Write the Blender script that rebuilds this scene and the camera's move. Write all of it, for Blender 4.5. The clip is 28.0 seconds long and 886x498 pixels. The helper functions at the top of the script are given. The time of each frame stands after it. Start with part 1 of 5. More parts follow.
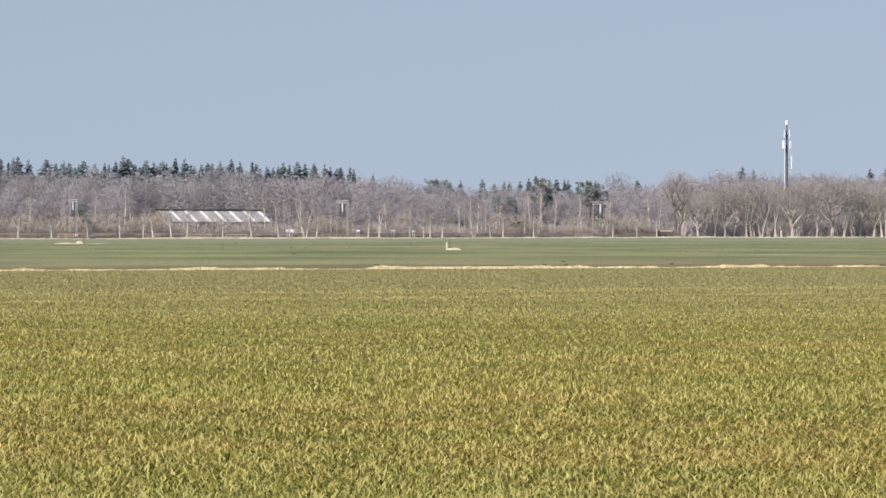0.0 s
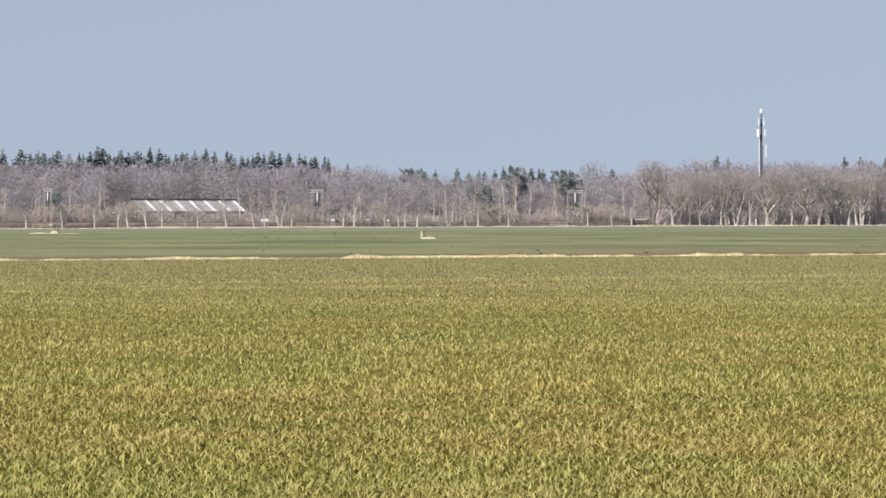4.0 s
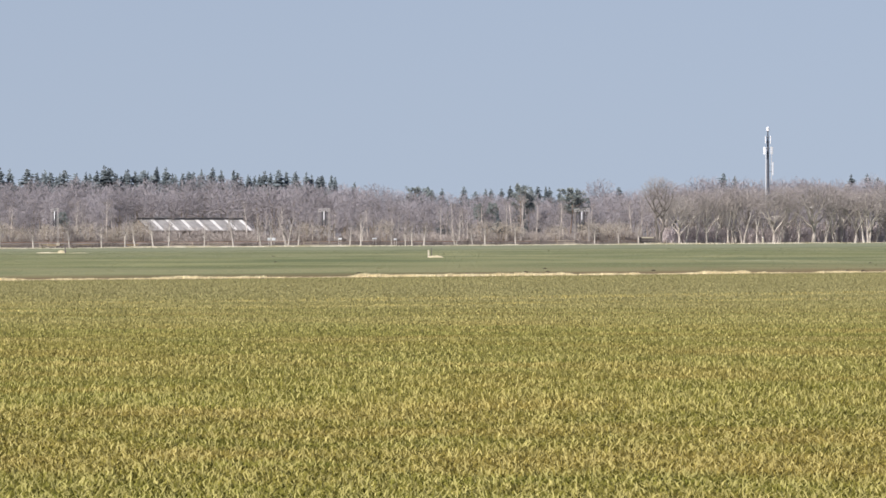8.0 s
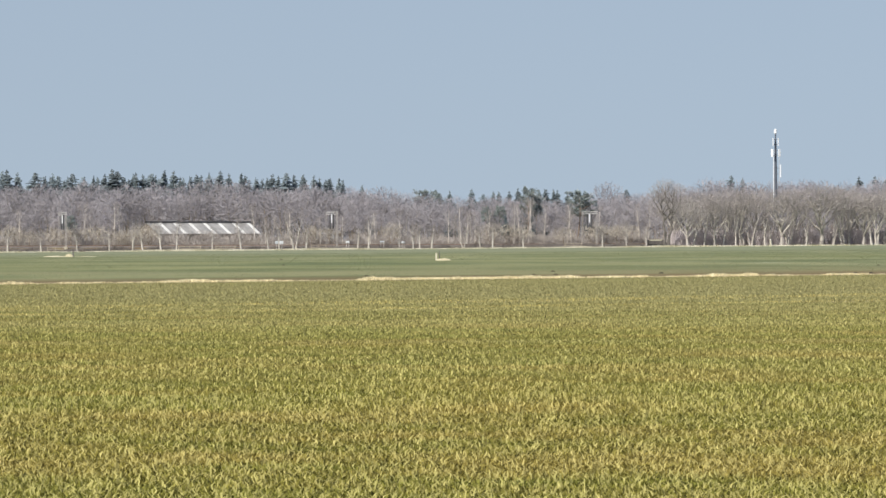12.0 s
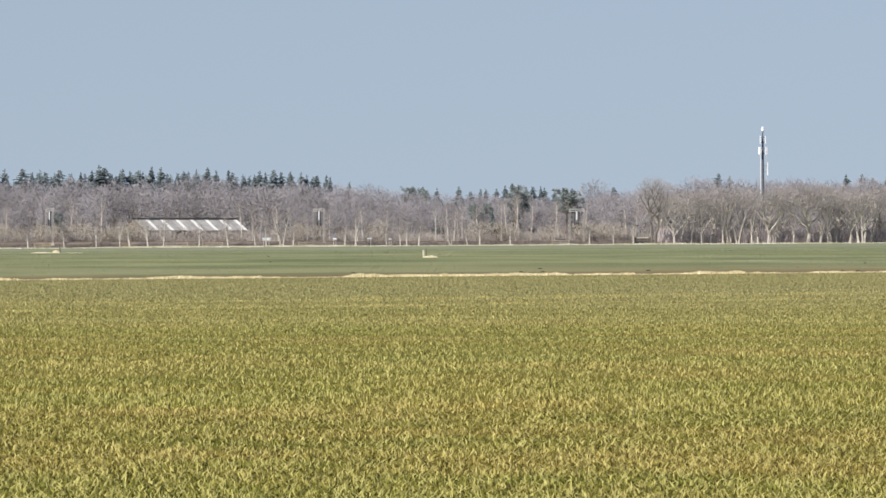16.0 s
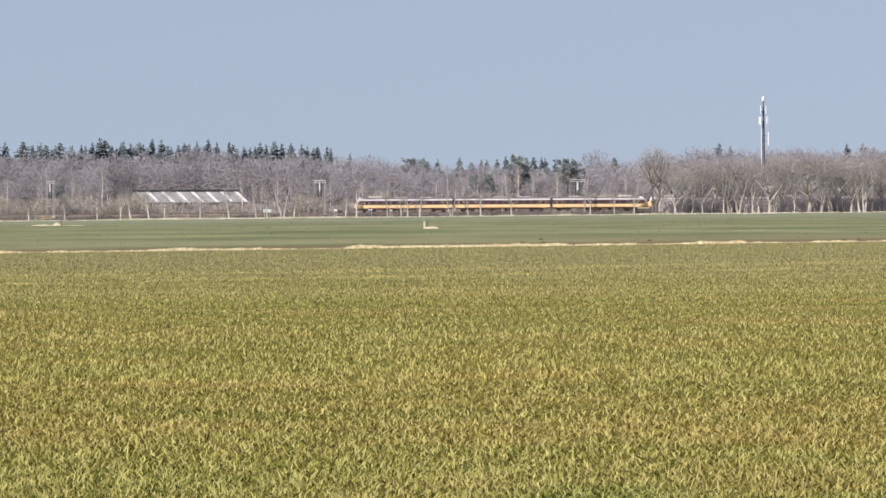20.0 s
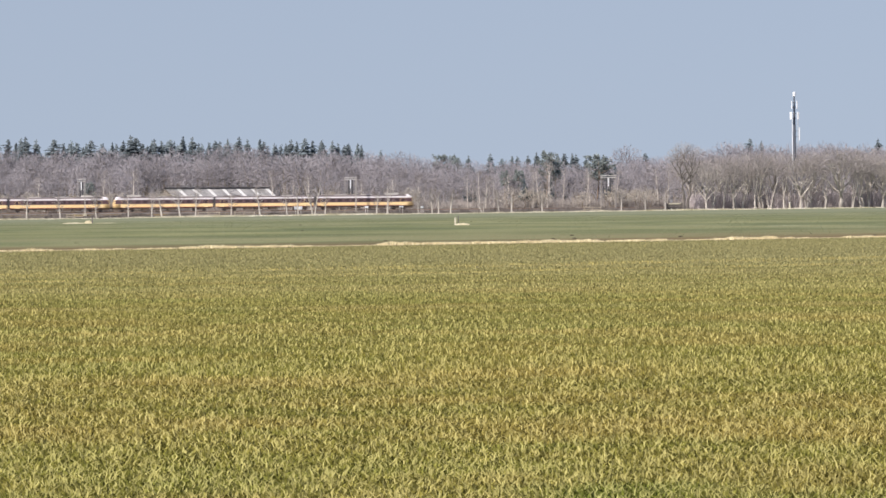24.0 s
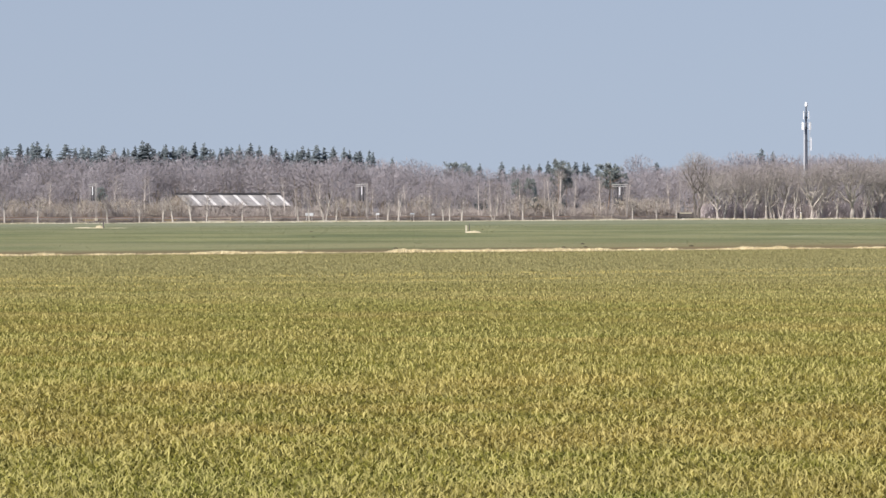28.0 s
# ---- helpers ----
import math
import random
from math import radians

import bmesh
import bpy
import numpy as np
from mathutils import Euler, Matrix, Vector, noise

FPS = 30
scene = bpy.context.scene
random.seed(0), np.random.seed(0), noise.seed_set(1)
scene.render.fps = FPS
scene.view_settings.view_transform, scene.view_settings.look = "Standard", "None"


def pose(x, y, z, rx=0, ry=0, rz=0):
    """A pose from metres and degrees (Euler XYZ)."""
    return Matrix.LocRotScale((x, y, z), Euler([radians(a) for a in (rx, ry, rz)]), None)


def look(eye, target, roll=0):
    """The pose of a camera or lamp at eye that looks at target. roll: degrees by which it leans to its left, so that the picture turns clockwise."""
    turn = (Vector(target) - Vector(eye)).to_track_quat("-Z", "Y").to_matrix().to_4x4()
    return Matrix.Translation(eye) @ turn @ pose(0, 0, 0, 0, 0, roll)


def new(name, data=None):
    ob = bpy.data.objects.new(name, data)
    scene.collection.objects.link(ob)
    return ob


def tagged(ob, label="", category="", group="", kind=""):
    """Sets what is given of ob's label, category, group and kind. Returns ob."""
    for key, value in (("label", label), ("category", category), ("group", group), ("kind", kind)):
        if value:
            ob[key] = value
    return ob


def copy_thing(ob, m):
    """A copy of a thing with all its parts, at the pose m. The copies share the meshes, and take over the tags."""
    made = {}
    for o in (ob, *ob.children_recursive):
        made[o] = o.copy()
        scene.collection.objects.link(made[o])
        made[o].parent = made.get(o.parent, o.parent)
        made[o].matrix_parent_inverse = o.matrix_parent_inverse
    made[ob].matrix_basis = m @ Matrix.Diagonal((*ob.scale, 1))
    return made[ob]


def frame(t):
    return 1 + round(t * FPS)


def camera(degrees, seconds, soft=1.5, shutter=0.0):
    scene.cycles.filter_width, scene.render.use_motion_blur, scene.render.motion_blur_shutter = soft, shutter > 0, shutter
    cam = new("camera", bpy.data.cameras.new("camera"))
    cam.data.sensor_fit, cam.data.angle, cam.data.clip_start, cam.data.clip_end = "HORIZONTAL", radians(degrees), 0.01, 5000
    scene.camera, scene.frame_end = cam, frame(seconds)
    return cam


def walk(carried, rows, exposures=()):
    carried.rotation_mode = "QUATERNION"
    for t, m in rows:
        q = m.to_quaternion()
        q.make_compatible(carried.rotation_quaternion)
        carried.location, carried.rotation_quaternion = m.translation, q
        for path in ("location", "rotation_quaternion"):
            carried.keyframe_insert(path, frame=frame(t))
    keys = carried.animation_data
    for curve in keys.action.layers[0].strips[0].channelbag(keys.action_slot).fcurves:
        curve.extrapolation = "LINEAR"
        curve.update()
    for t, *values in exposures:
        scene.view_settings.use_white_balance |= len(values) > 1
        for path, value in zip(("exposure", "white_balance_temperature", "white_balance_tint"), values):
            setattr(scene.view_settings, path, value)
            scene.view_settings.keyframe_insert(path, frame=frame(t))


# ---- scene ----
# ---------- camera: one fixed stand in the field, a hand that wavers ----------
EYE_Z = 1.6
cam = camera(14.0, 28.0, soft=1.5, shutter=0.4)
# seconds, pitch, turn to the left, roll (degrees)
SWAY = [
    (0.0, -0.2620, 0.2040, 0.1532),
    (0.5, -0.2441, 0.1315, 0.2016),
    (1.0, -0.2155, 0.0295, 0.1383),
    (1.5, -0.1985, -0.0754, 0.2211),
    (2.0, -0.2433, -0.1490, 0.1974),
    (2.5, -0.3790, -0.1935, 0.2672),
    (3.0, -0.4345, -0.2121, 0.1925),
    (3.5, -0.4362, -0.2314, 0.0548),
    (5.5, -0.4047, -0.1097, 0.0507),
    (6.0, -0.3401, -0.0984, -0.0283),
    (6.5, -0.2940, -0.0834, 0.0310),
    (7.0, -0.2560, -0.0710, -0.0364),
    (7.5, -0.2163, -0.0779, -0.0728),
    (8.0, -0.1410, -0.0856, -0.1117),
    (8.5, -0.0497, -0.1218, -0.0851),
    (9.0, -0.0055, -0.1139, -0.0976),
    (9.5, 0.0075, -0.0864, -0.0893),
    (10.0, 0.0148, -0.0788, -0.0591),
    (10.5, 0.0084, -0.0396, -0.0885),
    (11.0, 0.0045, -0.0000, -0.3151),
    (11.5, -0.0449, 0.0236, -0.2208),
    (12.0, -0.0942, 0.0382, -0.2169),
    (12.5, -0.1683, 0.0271, -0.1164),
    (14.5, -0.1358, -0.0881, -0.2485),
    (15.0, -0.1049, -0.1152, -0.0766),
    (15.5, -0.1109, -0.1629, -0.1837),
    (16.0, -0.1404, -0.1667, -0.0952),
    (16.5, -0.1832, -0.1577, -0.0743),
    (17.0, -0.2283, -0.1426, -0.0871),
    (17.5, -0.2931, -0.1418, -0.1165),
    (18.0, -0.3235, -0.1685, -0.2453),
    (18.5, -0.3724, -0.1828, -0.2092),
    (19.0, -0.4791, -0.1984, -0.0866),
    (19.5, -0.5457, -0.1767, -0.3221),
    (20.0, -0.6013, -0.1490, -0.3301),
    (20.5, -0.6217, -0.0802, -0.3885),
    (21.0, -0.6159, -0.0256, -0.3228),
    (21.5, -0.6114, -0.0016, -0.2038),
    (23.5, -0.6570, 0.3292, -0.4986),
    (24.0, -0.6522, 0.3445, -0.5242),
    (24.5, -0.6276, 0.3873, -0.5780),
    (25.0, -0.6128, 0.4651, -0.5573),
    (25.5, -0.5992, 0.5198, -0.5747),
    (26.0, -0.5924, 0.6073, -0.4646),
    (26.5, -0.5804, 0.6494, -0.4370),
    (27.0, -0.5485, 0.6605, -0.1260),
    (27.5, -0.5056, 0.5790, -0.1155),
    (28.0, -0.5320, 0.5149, -0.0770),
]
walk(cam, [(t, pose(0, 0, EYE_Z, 90 + p, 0, a) @ pose(0, 0, 0, 0, 0, r)) for t, p, a, r in SWAY],
     exposures=[(0.0, 0.0, 6500, 14), (8.0, 0.0, 6500, 14), (9.5, 0.0, 6560, 7.5), (12.5, 0.0, 6500, 8), (16.0, 0.0, 6530, 9),
                (18.0, 0.0, 6500, 14), (28.0, 0.0, 6500, 14)])

# ---------- sky and sun ----------
SKY_TINT = (1.22, 1.03, 0.99, 1.0)
HAZE = (4.36, 5.28, 6.50, 1.0)
SUN_EL, SUN_AZ = 38.0, 215.0          # degrees; azimuth clockwise from the view's axis: behind, to the left
world = bpy.data.worlds.new("world")
scene.world = world
world.use_nodes = True
wn, wl = world.node_tree.nodes, world.node_tree.links
sky = wn.new("ShaderNodeTexSky")
sky.sky_type, sky.sun_disc = "NISHITA", False
sky.sun_elevation, sky.sun_rotation = radians(SUN_EL), radians(SUN_AZ)
sky.altitude, sky.air_density, sky.dust_density, sky.ozone_density = 0.0, 1.0, 0.8, 3.0
wn["Background"].inputs["Strength"].default_value = 0.094
# spring haze: the low sky is a flat, slightly cool blue
haze = wn.new("ShaderNodeMix")
haze.data_type, haze.blend_type = "RGBA", "MULTIPLY"
haze.inputs["Factor"].default_value, haze.inputs["B"].default_value = 1.0, SKY_TINT
wl.new(sky.outputs["Color"], haze.inputs["A"])
veil, way = wn.new("ShaderNodeMapping"), wn.new("ShaderNodeTexCoord")
veil.inputs["Location"].default_value, veil.inputs["Scale"].default_value = (0, 0, 0.10), (1, 1, 0.6)
wl.new(way.outputs["Generated"], veil.inputs["Vector"]), wl.new(veil.outputs["Vector"], sky.inputs["Vector"])
# the lowest twenty degrees of the sky pale into even haze
low, height, murk = wn.new("ShaderNodeMix"), wn.new("ShaderNodeSeparateXYZ"), wn.new("ShaderNodeMapRange")
low.data_type, low.inputs["B"].default_value = "RGBA", HAZE
murk.inputs["From Min"].default_value, murk.inputs["From Max"].default_value = 0.0, 0.35
murk.inputs["To Min"].default_value, murk.inputs["To Max"].default_value = 0.75, 0.0
wl.new(way.outputs["Generated"], height.inputs[0]), wl.new(height.outputs["Z"], murk.inputs["Value"])
wl.new(murk.outputs["Result"], low.inputs["Factor"]), wl.new(haze.outputs["Result"], low.inputs["A"])
wl.new(low.outputs["Result"], wn["Background"].inputs["Color"])
sun = new("sun", bpy.data.lights.new("sun", "SUN"))
sun.data.energy, sun.data.angle, sun.data.color = 5.0, radians(0.53), (1.0, 0.93, 0.82)
az, el = radians(SUN_AZ), radians(SUN_EL)
sun_from = Vector((math.sin(az) * math.cos(el), math.cos(az) * math.cos(el), math.sin(el)))
sun.matrix_world = look(sun_from * 200, (0, 0, 0))

# ---------- materials ----------


def mat(name, c1, c2, scale=3.0, rough=0.85, metal=0.0, bump=0.0, fine=40.0, fine_amount=0.35, vary=0.0,
        island=0.0, local=True, spec=0.3):
    """Two colours mixed by a broad noise, a fine noise over their value, chance per object or per island."""
    m = bpy.data.materials.new(name)
    m.use_nodes = True
    n, l = m.node_tree.nodes, m.node_tree.links
    b = n["Principled BSDF"]
    b.inputs["Roughness"].default_value, b.inputs["Metallic"].default_value = rough, metal
    b.inputs["Specular IOR Level"].default_value = spec
    if local:
        src = n.new("ShaderNodeTexCoord").outputs["Object"]
    else:
        src = n.new("ShaderNodeNewGeometry").outputs["Position"]
    broad, small = n.new("ShaderNodeTexNoise"), n.new("ShaderNodeTexNoise")
    broad.inputs["Scale"].default_value, small.inputs["Scale"].default_value = scale, fine
    broad.inputs["Detail"].default_value, small.inputs["Detail"].default_value = 3.0, 2.0
    l.new(src, broad.inputs["Vector"]), l.new(src, small.inputs["Vector"])
    ramp = n.new("ShaderNodeMapRange")
    ramp.inputs["From Min"].default_value, ramp.inputs["From Max"].default_value = 0.33, 0.67
    l.new(broad.outputs["Fac"], ramp.inputs["Value"])
    mix = n.new("ShaderNodeMix")
    mix.data_type = "RGBA"
    mix.inputs["A"].default_value, mix.inputs["B"].default_value = (*c1, 1), (*c2, 1)
    l.new(ramp.outputs["Result"], mix.inputs["Factor"])
    hsv = n.new("ShaderNodeHueSaturation")
    l.new(mix.outputs["Result"], hsv.inputs["Color"])
    value = n.new("ShaderNodeMath")
    value.operation = "MULTIPLY_ADD"
    l.new(small.outputs["Fac"], value.inputs[0])
    value.inputs[1].default_value, value.inputs[2].default_value = 2 * fine_amount, 1.0 - fine_amount
    out = value.outputs[0]
    for amount, node, socket in ((vary, "ShaderNodeObjectInfo", "Random"), (island, "ShaderNodeNewGeometry", "Random Per Island")):
        if amount:
            r, a, k = n.new(node), n.new("ShaderNodeMath"), n.new("ShaderNodeMath")
            a.operation, k.operation = "MULTIPLY_ADD", "MULTIPLY"
            l.new(r.outputs[socket], a.inputs[0])
            a.inputs[1].default_value, a.inputs[2].default_value = 2 * amount, 1.0 - amount
            l.new(out, k.inputs[0]), l.new(a.outputs[0], k.inputs[1])
            out = k.outputs[0]
    l.new(out, hsv.inputs["Value"])
    l.new(hsv.outputs["Color"], b.inputs["Base Color"])
    if bump:
        bp = n.new("ShaderNodeBump")
        bp.inputs["Strength"].default_value, bp.inputs["Distance"].default_value = bump, 0.02
        l.new(small.outputs["Fac"], bp.inputs["Height"])
        l.new(bp.outputs["Normal"], b.inputs["Normal"])
    return m


def rgb_mix(n, l, fac, a, b):
    m = n.new("ShaderNodeMix")
    m.data_type = "RGBA"
    for key, v in (("A", a), ("B", b), ("Factor", fac)):
        if isinstance(v, tuple):
            m.inputs[key].default_value = (*v, 1)
        elif isinstance(v, (int, float)):
            m.inputs[key].default_value = v
        else:
            l.new(v, m.inputs[key])
    return m.outputs["Result"]


def noise_at(n, l, src, scale, lo, hi, stretch=None, detail=3.0):
    """A noise of the place, spread from 0 to 1 between lo and hi."""
    if stretch:
        mp = n.new("ShaderNodeMapping")
        mp.inputs["Scale"].default_value = stretch
        mp.inputs["Rotation"].default_value = (0, 0, radians(-DITCH_ANGLE))
        l.new(src, mp.inputs["Vector"])
        src = mp.outputs["Vector"]
    t, r = n.new("ShaderNodeTexNoise"), n.new("ShaderNodeMapRange")
    t.inputs["Scale"].default_value, t.inputs["Detail"].default_value = scale, detail
    r.inputs["From Min"].default_value, r.inputs["From Max"].default_value = lo, hi
    l.new(src, t.inputs["Vector"]), l.new(t.outputs["Fac"], r.inputs["Value"])
    return r.outputs["Result"]


# the ditch runs aslant across the field: y = DITCH_Y + DITCH_K * x
DITCH_Y, DITCH_K = 157.0, 0.74
TRAMLINES = (-60.5, -58.0, -68.5)      # wheel tracks through the crop, measured from the ditch
DITCH_ANGLE = math.degrees(math.atan(DITCH_K))

WHEAT_GREEN, WHEAT_LUSH, WHEAT_YELLOW, WHEAT_STRAW = (0.210, 0.218, 0.050), (0.140, 0.182, 0.034), (0.305, 0.255, 0.074), (0.49, 0.42, 0.16)


WHEAT_PALE, WHEAT_DRY = (0.40, 0.36, 0.15), (0.375, 0.338, 0.165)
WHEAT_HAZED, WHEAT_BLUISH = (0.260, 0.250, 0.130), (0.190, 0.212, 0.118)


def math_node(n, l, op, a, b):
    m = n.new("ShaderNodeMath")
    m.operation, m.use_clamp = op, True
    for i, v in enumerate((a, b)):
        if isinstance(v, (int, float)):
            m.inputs[i].default_value = v
        else:
            l.new(v, m.inputs[i])
    return m.outputs[0]


def span(n, l, value, a, b):
    r = n.new("ShaderNodeMapRange")
    r.inputs["From Min"].default_value, r.inputs["From Max"].default_value = a, b
    l.new(value, r.inputs["Value"])
    return r.outputs["Result"]


def wheat_colour(n, l, pos):
    """Winter wheat: green with yellowed and lush patches of several metres, a yellowed strip and a lush one across the field."""
    patch = noise_at(n, l, pos, 0.22, 0.44, 0.68, stretch=(1, 1.6, 1))
    lush = math_node(n, l, "MULTIPLY", noise_at(n, l, pos, 0.33, 0.58, 0.75), 0.6)
    tuft = noise_at(n, l, pos, 2.2, 0.35, 0.7)
    edge = noise_at(n, l, pos, 0.7, 0.35, 0.65)
    sep = n.new("ShaderNodeSeparateXYZ")
    l.new(pos, sep.inputs[0])
    y = sep.outputs["Y"]
    strip = math_node(n, l, "MULTIPLY", span(n, l, y, 22.6, 24.5), span(n, l, y, 34.0, 29.0))
    strip = math_node(n, l, "MULTIPLY", strip, edge)
    patch = math_node(n, l, "ADD", patch, math_node(n, l, "MULTIPLY", strip, 0.6))
    wet = math_node(n, l, "MULTIPLY", span(n, l, y, 22.2, 20.2), math_node(n, l, "MULTIPLY", edge, 0.8))
    wet = math_node(n, l, "MULTIPLY", wet, span(n, l, sep.outputs["X"], -1.4, 0.6))
    lush = math_node(n, l, "ADD", lush, wet)
    c = rgb_mix(n, l, patch, WHEAT_GREEN, WHEAT_YELLOW)
    c = rgb_mix(n, l, math_node(n, l, "MULTIPLY", tuft, 0.35), c, WHEAT_YELLOW)
    c = rgb_mix(n, l, lush, c, WHEAT_LUSH)
    # sowing lanes lie lighter and darker across the field
    lane = noise_at(n, l, pos, 0.28, 0.44, 0.60, stretch=(0.06, 1.0, 1), detail=2.0)
    lane = math_node(n, l, "MULTIPLY", lane, math_node(n, l, "MULTIPLY", span(n, l, y, 30.0, 70.0), 0.50))
    c = rgb_mix(n, l, lane, c, WHEAT_PALE)
    # distance haze mixed into the wheat's colour, growing from 40 to 110 m
    c = rgb_mix(n, l, math_node(n, l, "MULTIPLY", span(n, l, y, 40.0, 110.0), 0.85), c, WHEAT_HAZED)
    # bleached wheel tracks
    across = n.new("ShaderNodeVectorMath")
    across.operation = "DOT_PRODUCT"
    l.new(pos, across.inputs[0])
    across.inputs[1].default_value = (-DITCH_K, 1.0, 0.0)
    # a headland of greener, shorter crop along the ditch, with a paler rim
    ragged = math_node(n, l, "ADD", across.outputs["Value"], math_node(n, l, "MULTIPLY", noise_at(n, l, pos, 0.10, 0.3, 0.7), 9.0))
    head = math_node(n, l, "MULTIPLY", span(n, l, ragged, DITCH_Y - 40.0, DITCH_Y - 26.0), 0.70)
    c = rgb_mix(n, l, head, c, WHEAT_BLUISH)
    rim = math_node(n, l, "MULTIPLY", span(n, l, ragged, DITCH_Y - 50.0, DITCH_Y - 43.0), span(n, l, ragged, DITCH_Y - 33.0, DITCH_Y - 40.0))
    c = rgb_mix(n, l, math_node(n, l, "MULTIPLY", rim, 0.35), c, WHEAT_PALE)
    for s0 in TRAMLINES:
        at = DITCH_Y + s0
        line = math_node(n, l, "MULTIPLY", span(n, l, across.outputs["Value"], at - 0.9, at - 0.5), span(n, l, across.outputs["Value"], at + 0.9, at + 0.5))
        c = rgb_mix(n, l, math_node(n, l, "MULTIPLY", line, math_node(n, l, "MULTIPLY", edge, 0.8)), c, WHEAT_STRAW)
    return c


def blade_material(name, low, high, straw=0.0):
    """Wheat blades, each of its own brightness from low to high."""
    m = bpy.data.materials.new(name)
    m.use_nodes = True
    n, l = m.node_tree.nodes, m.node_tree.links
    b = n["Principled BSDF"]
    geo = n.new("ShaderNodeNewGeometry")
    chance = geo.outputs["Random Per Island"]
    c = wheat_colour(n, l, geo.outputs["Position"])
    c = rgb_mix(n, l, span(n, l, chance, 0.93, 1.1), c, WHEAT_STRAW)
    if straw:
        c = rgb_mix(n, l, straw, c, WHEAT_DRY)
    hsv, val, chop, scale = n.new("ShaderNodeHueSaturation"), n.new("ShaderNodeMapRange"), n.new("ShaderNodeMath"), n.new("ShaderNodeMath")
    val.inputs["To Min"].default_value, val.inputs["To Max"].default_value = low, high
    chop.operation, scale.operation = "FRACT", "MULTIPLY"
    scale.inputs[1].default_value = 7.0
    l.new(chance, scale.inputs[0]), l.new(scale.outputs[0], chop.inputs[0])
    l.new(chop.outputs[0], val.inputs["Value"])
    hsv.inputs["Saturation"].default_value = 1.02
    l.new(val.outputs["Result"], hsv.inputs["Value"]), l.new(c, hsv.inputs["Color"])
    l.new(hsv.outputs["Color"], b.inputs["Base Color"])
    b.inputs["Roughness"].default_value, b.inputs["Specular IOR Level"].default_value = 0.8, 0.05
    return m


def field_material():
    m = bpy.data.materials.new("field")
    m.use_nodes = True
    n, l = m.node_tree.nodes, m.node_tree.links
    b = n["Principled BSDF"]
    pos = n.new("ShaderNodeNewGeometry").outputs["Position"]
    sep = n.new("ShaderNodeSeparateXYZ")
    l.new(pos, sep.inputs[0])
    # distance beyond the ditch, across the rows
    kx, s = n.new("ShaderNodeMath"), n.new("ShaderNodeMath")
    kx.operation, s.operation = "MULTIPLY_ADD", "ADD"
    l.new(sep.outputs["X"], kx.inputs[0])
    kx.inputs[1].default_value, kx.inputs[2].default_value = -DITCH_K, -DITCH_Y
    l.new(kx.outputs[0], s.inputs[0]), l.new(sep.outputs["Y"], s.inputs[1])

    def zone(a, c):
        r = n.new("ShaderNodeMapRange")
        r.inputs["From Min"].default_value, r.inputs["From Max"].default_value = a, c
        l.new(s.outputs[0], r.inputs["Value"])
        return r.outputs["Result"]

    def times(a, k):
        x = n.new("ShaderNodeMath")
        x.operation = "MULTIPLY"
        l.new(a, x.inputs[0])
        if isinstance(k, float):
            x.inputs[1].default_value = k
        else:
            l.new(k, x.inputs[1])
        return x.outputs[0]

    near = wheat_colour(n, l, pos)
    grain = noise_at(n, l, pos, 14.0, 0.3, 0.7)
    # dark grain painted on the soil for the shade between blades
    near = rgb_mix(n, l, times(grain, 0.9), near, (0.055, 0.045, 0.012))
    streak = noise_at(n, l, pos, 0.028, 0.42, 0.58, stretch=(2.2, 1.0, 1), detail=6.0)
    stain = noise_at(n, l, pos, 0.015, 0.35, 0.65)
    far = rgb_mix(n, l, streak, (0.154, 0.185, 0.097), (0.287, 0.295, 0.161))
    far = rgb_mix(n, l, times(stain, 0.5), far, (0.205, 0.225, 0.088))
    band = noise_at(n, l, pos, 0.012, 0.46, 0.60, stretch=(0.9, 1.0, 1), detail=6.0)
    far = rgb_mix(n, l, times(band, 0.22), far, (0.100, 0.132, 0.045))
    light = noise_at(n, l, pos, 0.014, 0.55, 0.66, stretch=(3.0, 1.0, 1), detail=5.0)
    far = rgb_mix(n, l, times(light, 0.5), far, (0.345, 0.35, 0.175))
    # paled with painted haze towards the woods, brown and patchy behind the ditch
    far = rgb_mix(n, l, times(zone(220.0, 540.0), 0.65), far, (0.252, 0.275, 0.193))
    worn = noise_at(n, l, pos, 0.045, 0.42, 0.60, stretch=(0.5, 1.0, 1), detail=5.0)
    far = rgb_mix(n, l, times(times(worn, 0.6), zone(90.0, 20.0)), far, (0.25, 0.205, 0.115))
    soil = noise_at(n, l, pos, 0.12, 0.30, 0.62, stretch=(0.3, 1.5, 1))
    brown = rgb_mix(n, l, soil, (0.165, 0.160, 0.078), (0.205, 0.142, 0.078))
    c = rgb_mix(n, l, zone(-0.5, 0.5), near, brown)
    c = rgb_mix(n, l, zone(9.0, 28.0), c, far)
    for s0 in TRAMLINES:
        c = rgb_mix(n, l, times(times(zone(s0 - 0.5, s0 - 0.2), 0.9), zone(s0 + 0.5, s0 + 0.2)), c, (0.50, 0.43, 0.24))
    # rough ground and leaf litter past the field's far edge: y = 920 + 0.23 x
    e1, e2, e3 = n.new("ShaderNodeMath"), n.new("ShaderNodeMath"), n.new("ShaderNodeMapRange")
    e1.operation, e2.operation = "MULTIPLY_ADD", "ADD"
    l.new(sep.outputs["X"], e1.inputs[0])
    e1.inputs[1].default_value, e1.inputs[2].default_value = -0.23, -921.0
    l.new(e1.outputs[0], e2.inputs[0]), l.new(sep.outputs["Y"], e2.inputs[1])
    e3.inputs["From Min"].default_value, e3.inputs["From Max"].default_value = 0.0, 3.0
    l.new(e2.outputs[0], e3.inputs["Value"])
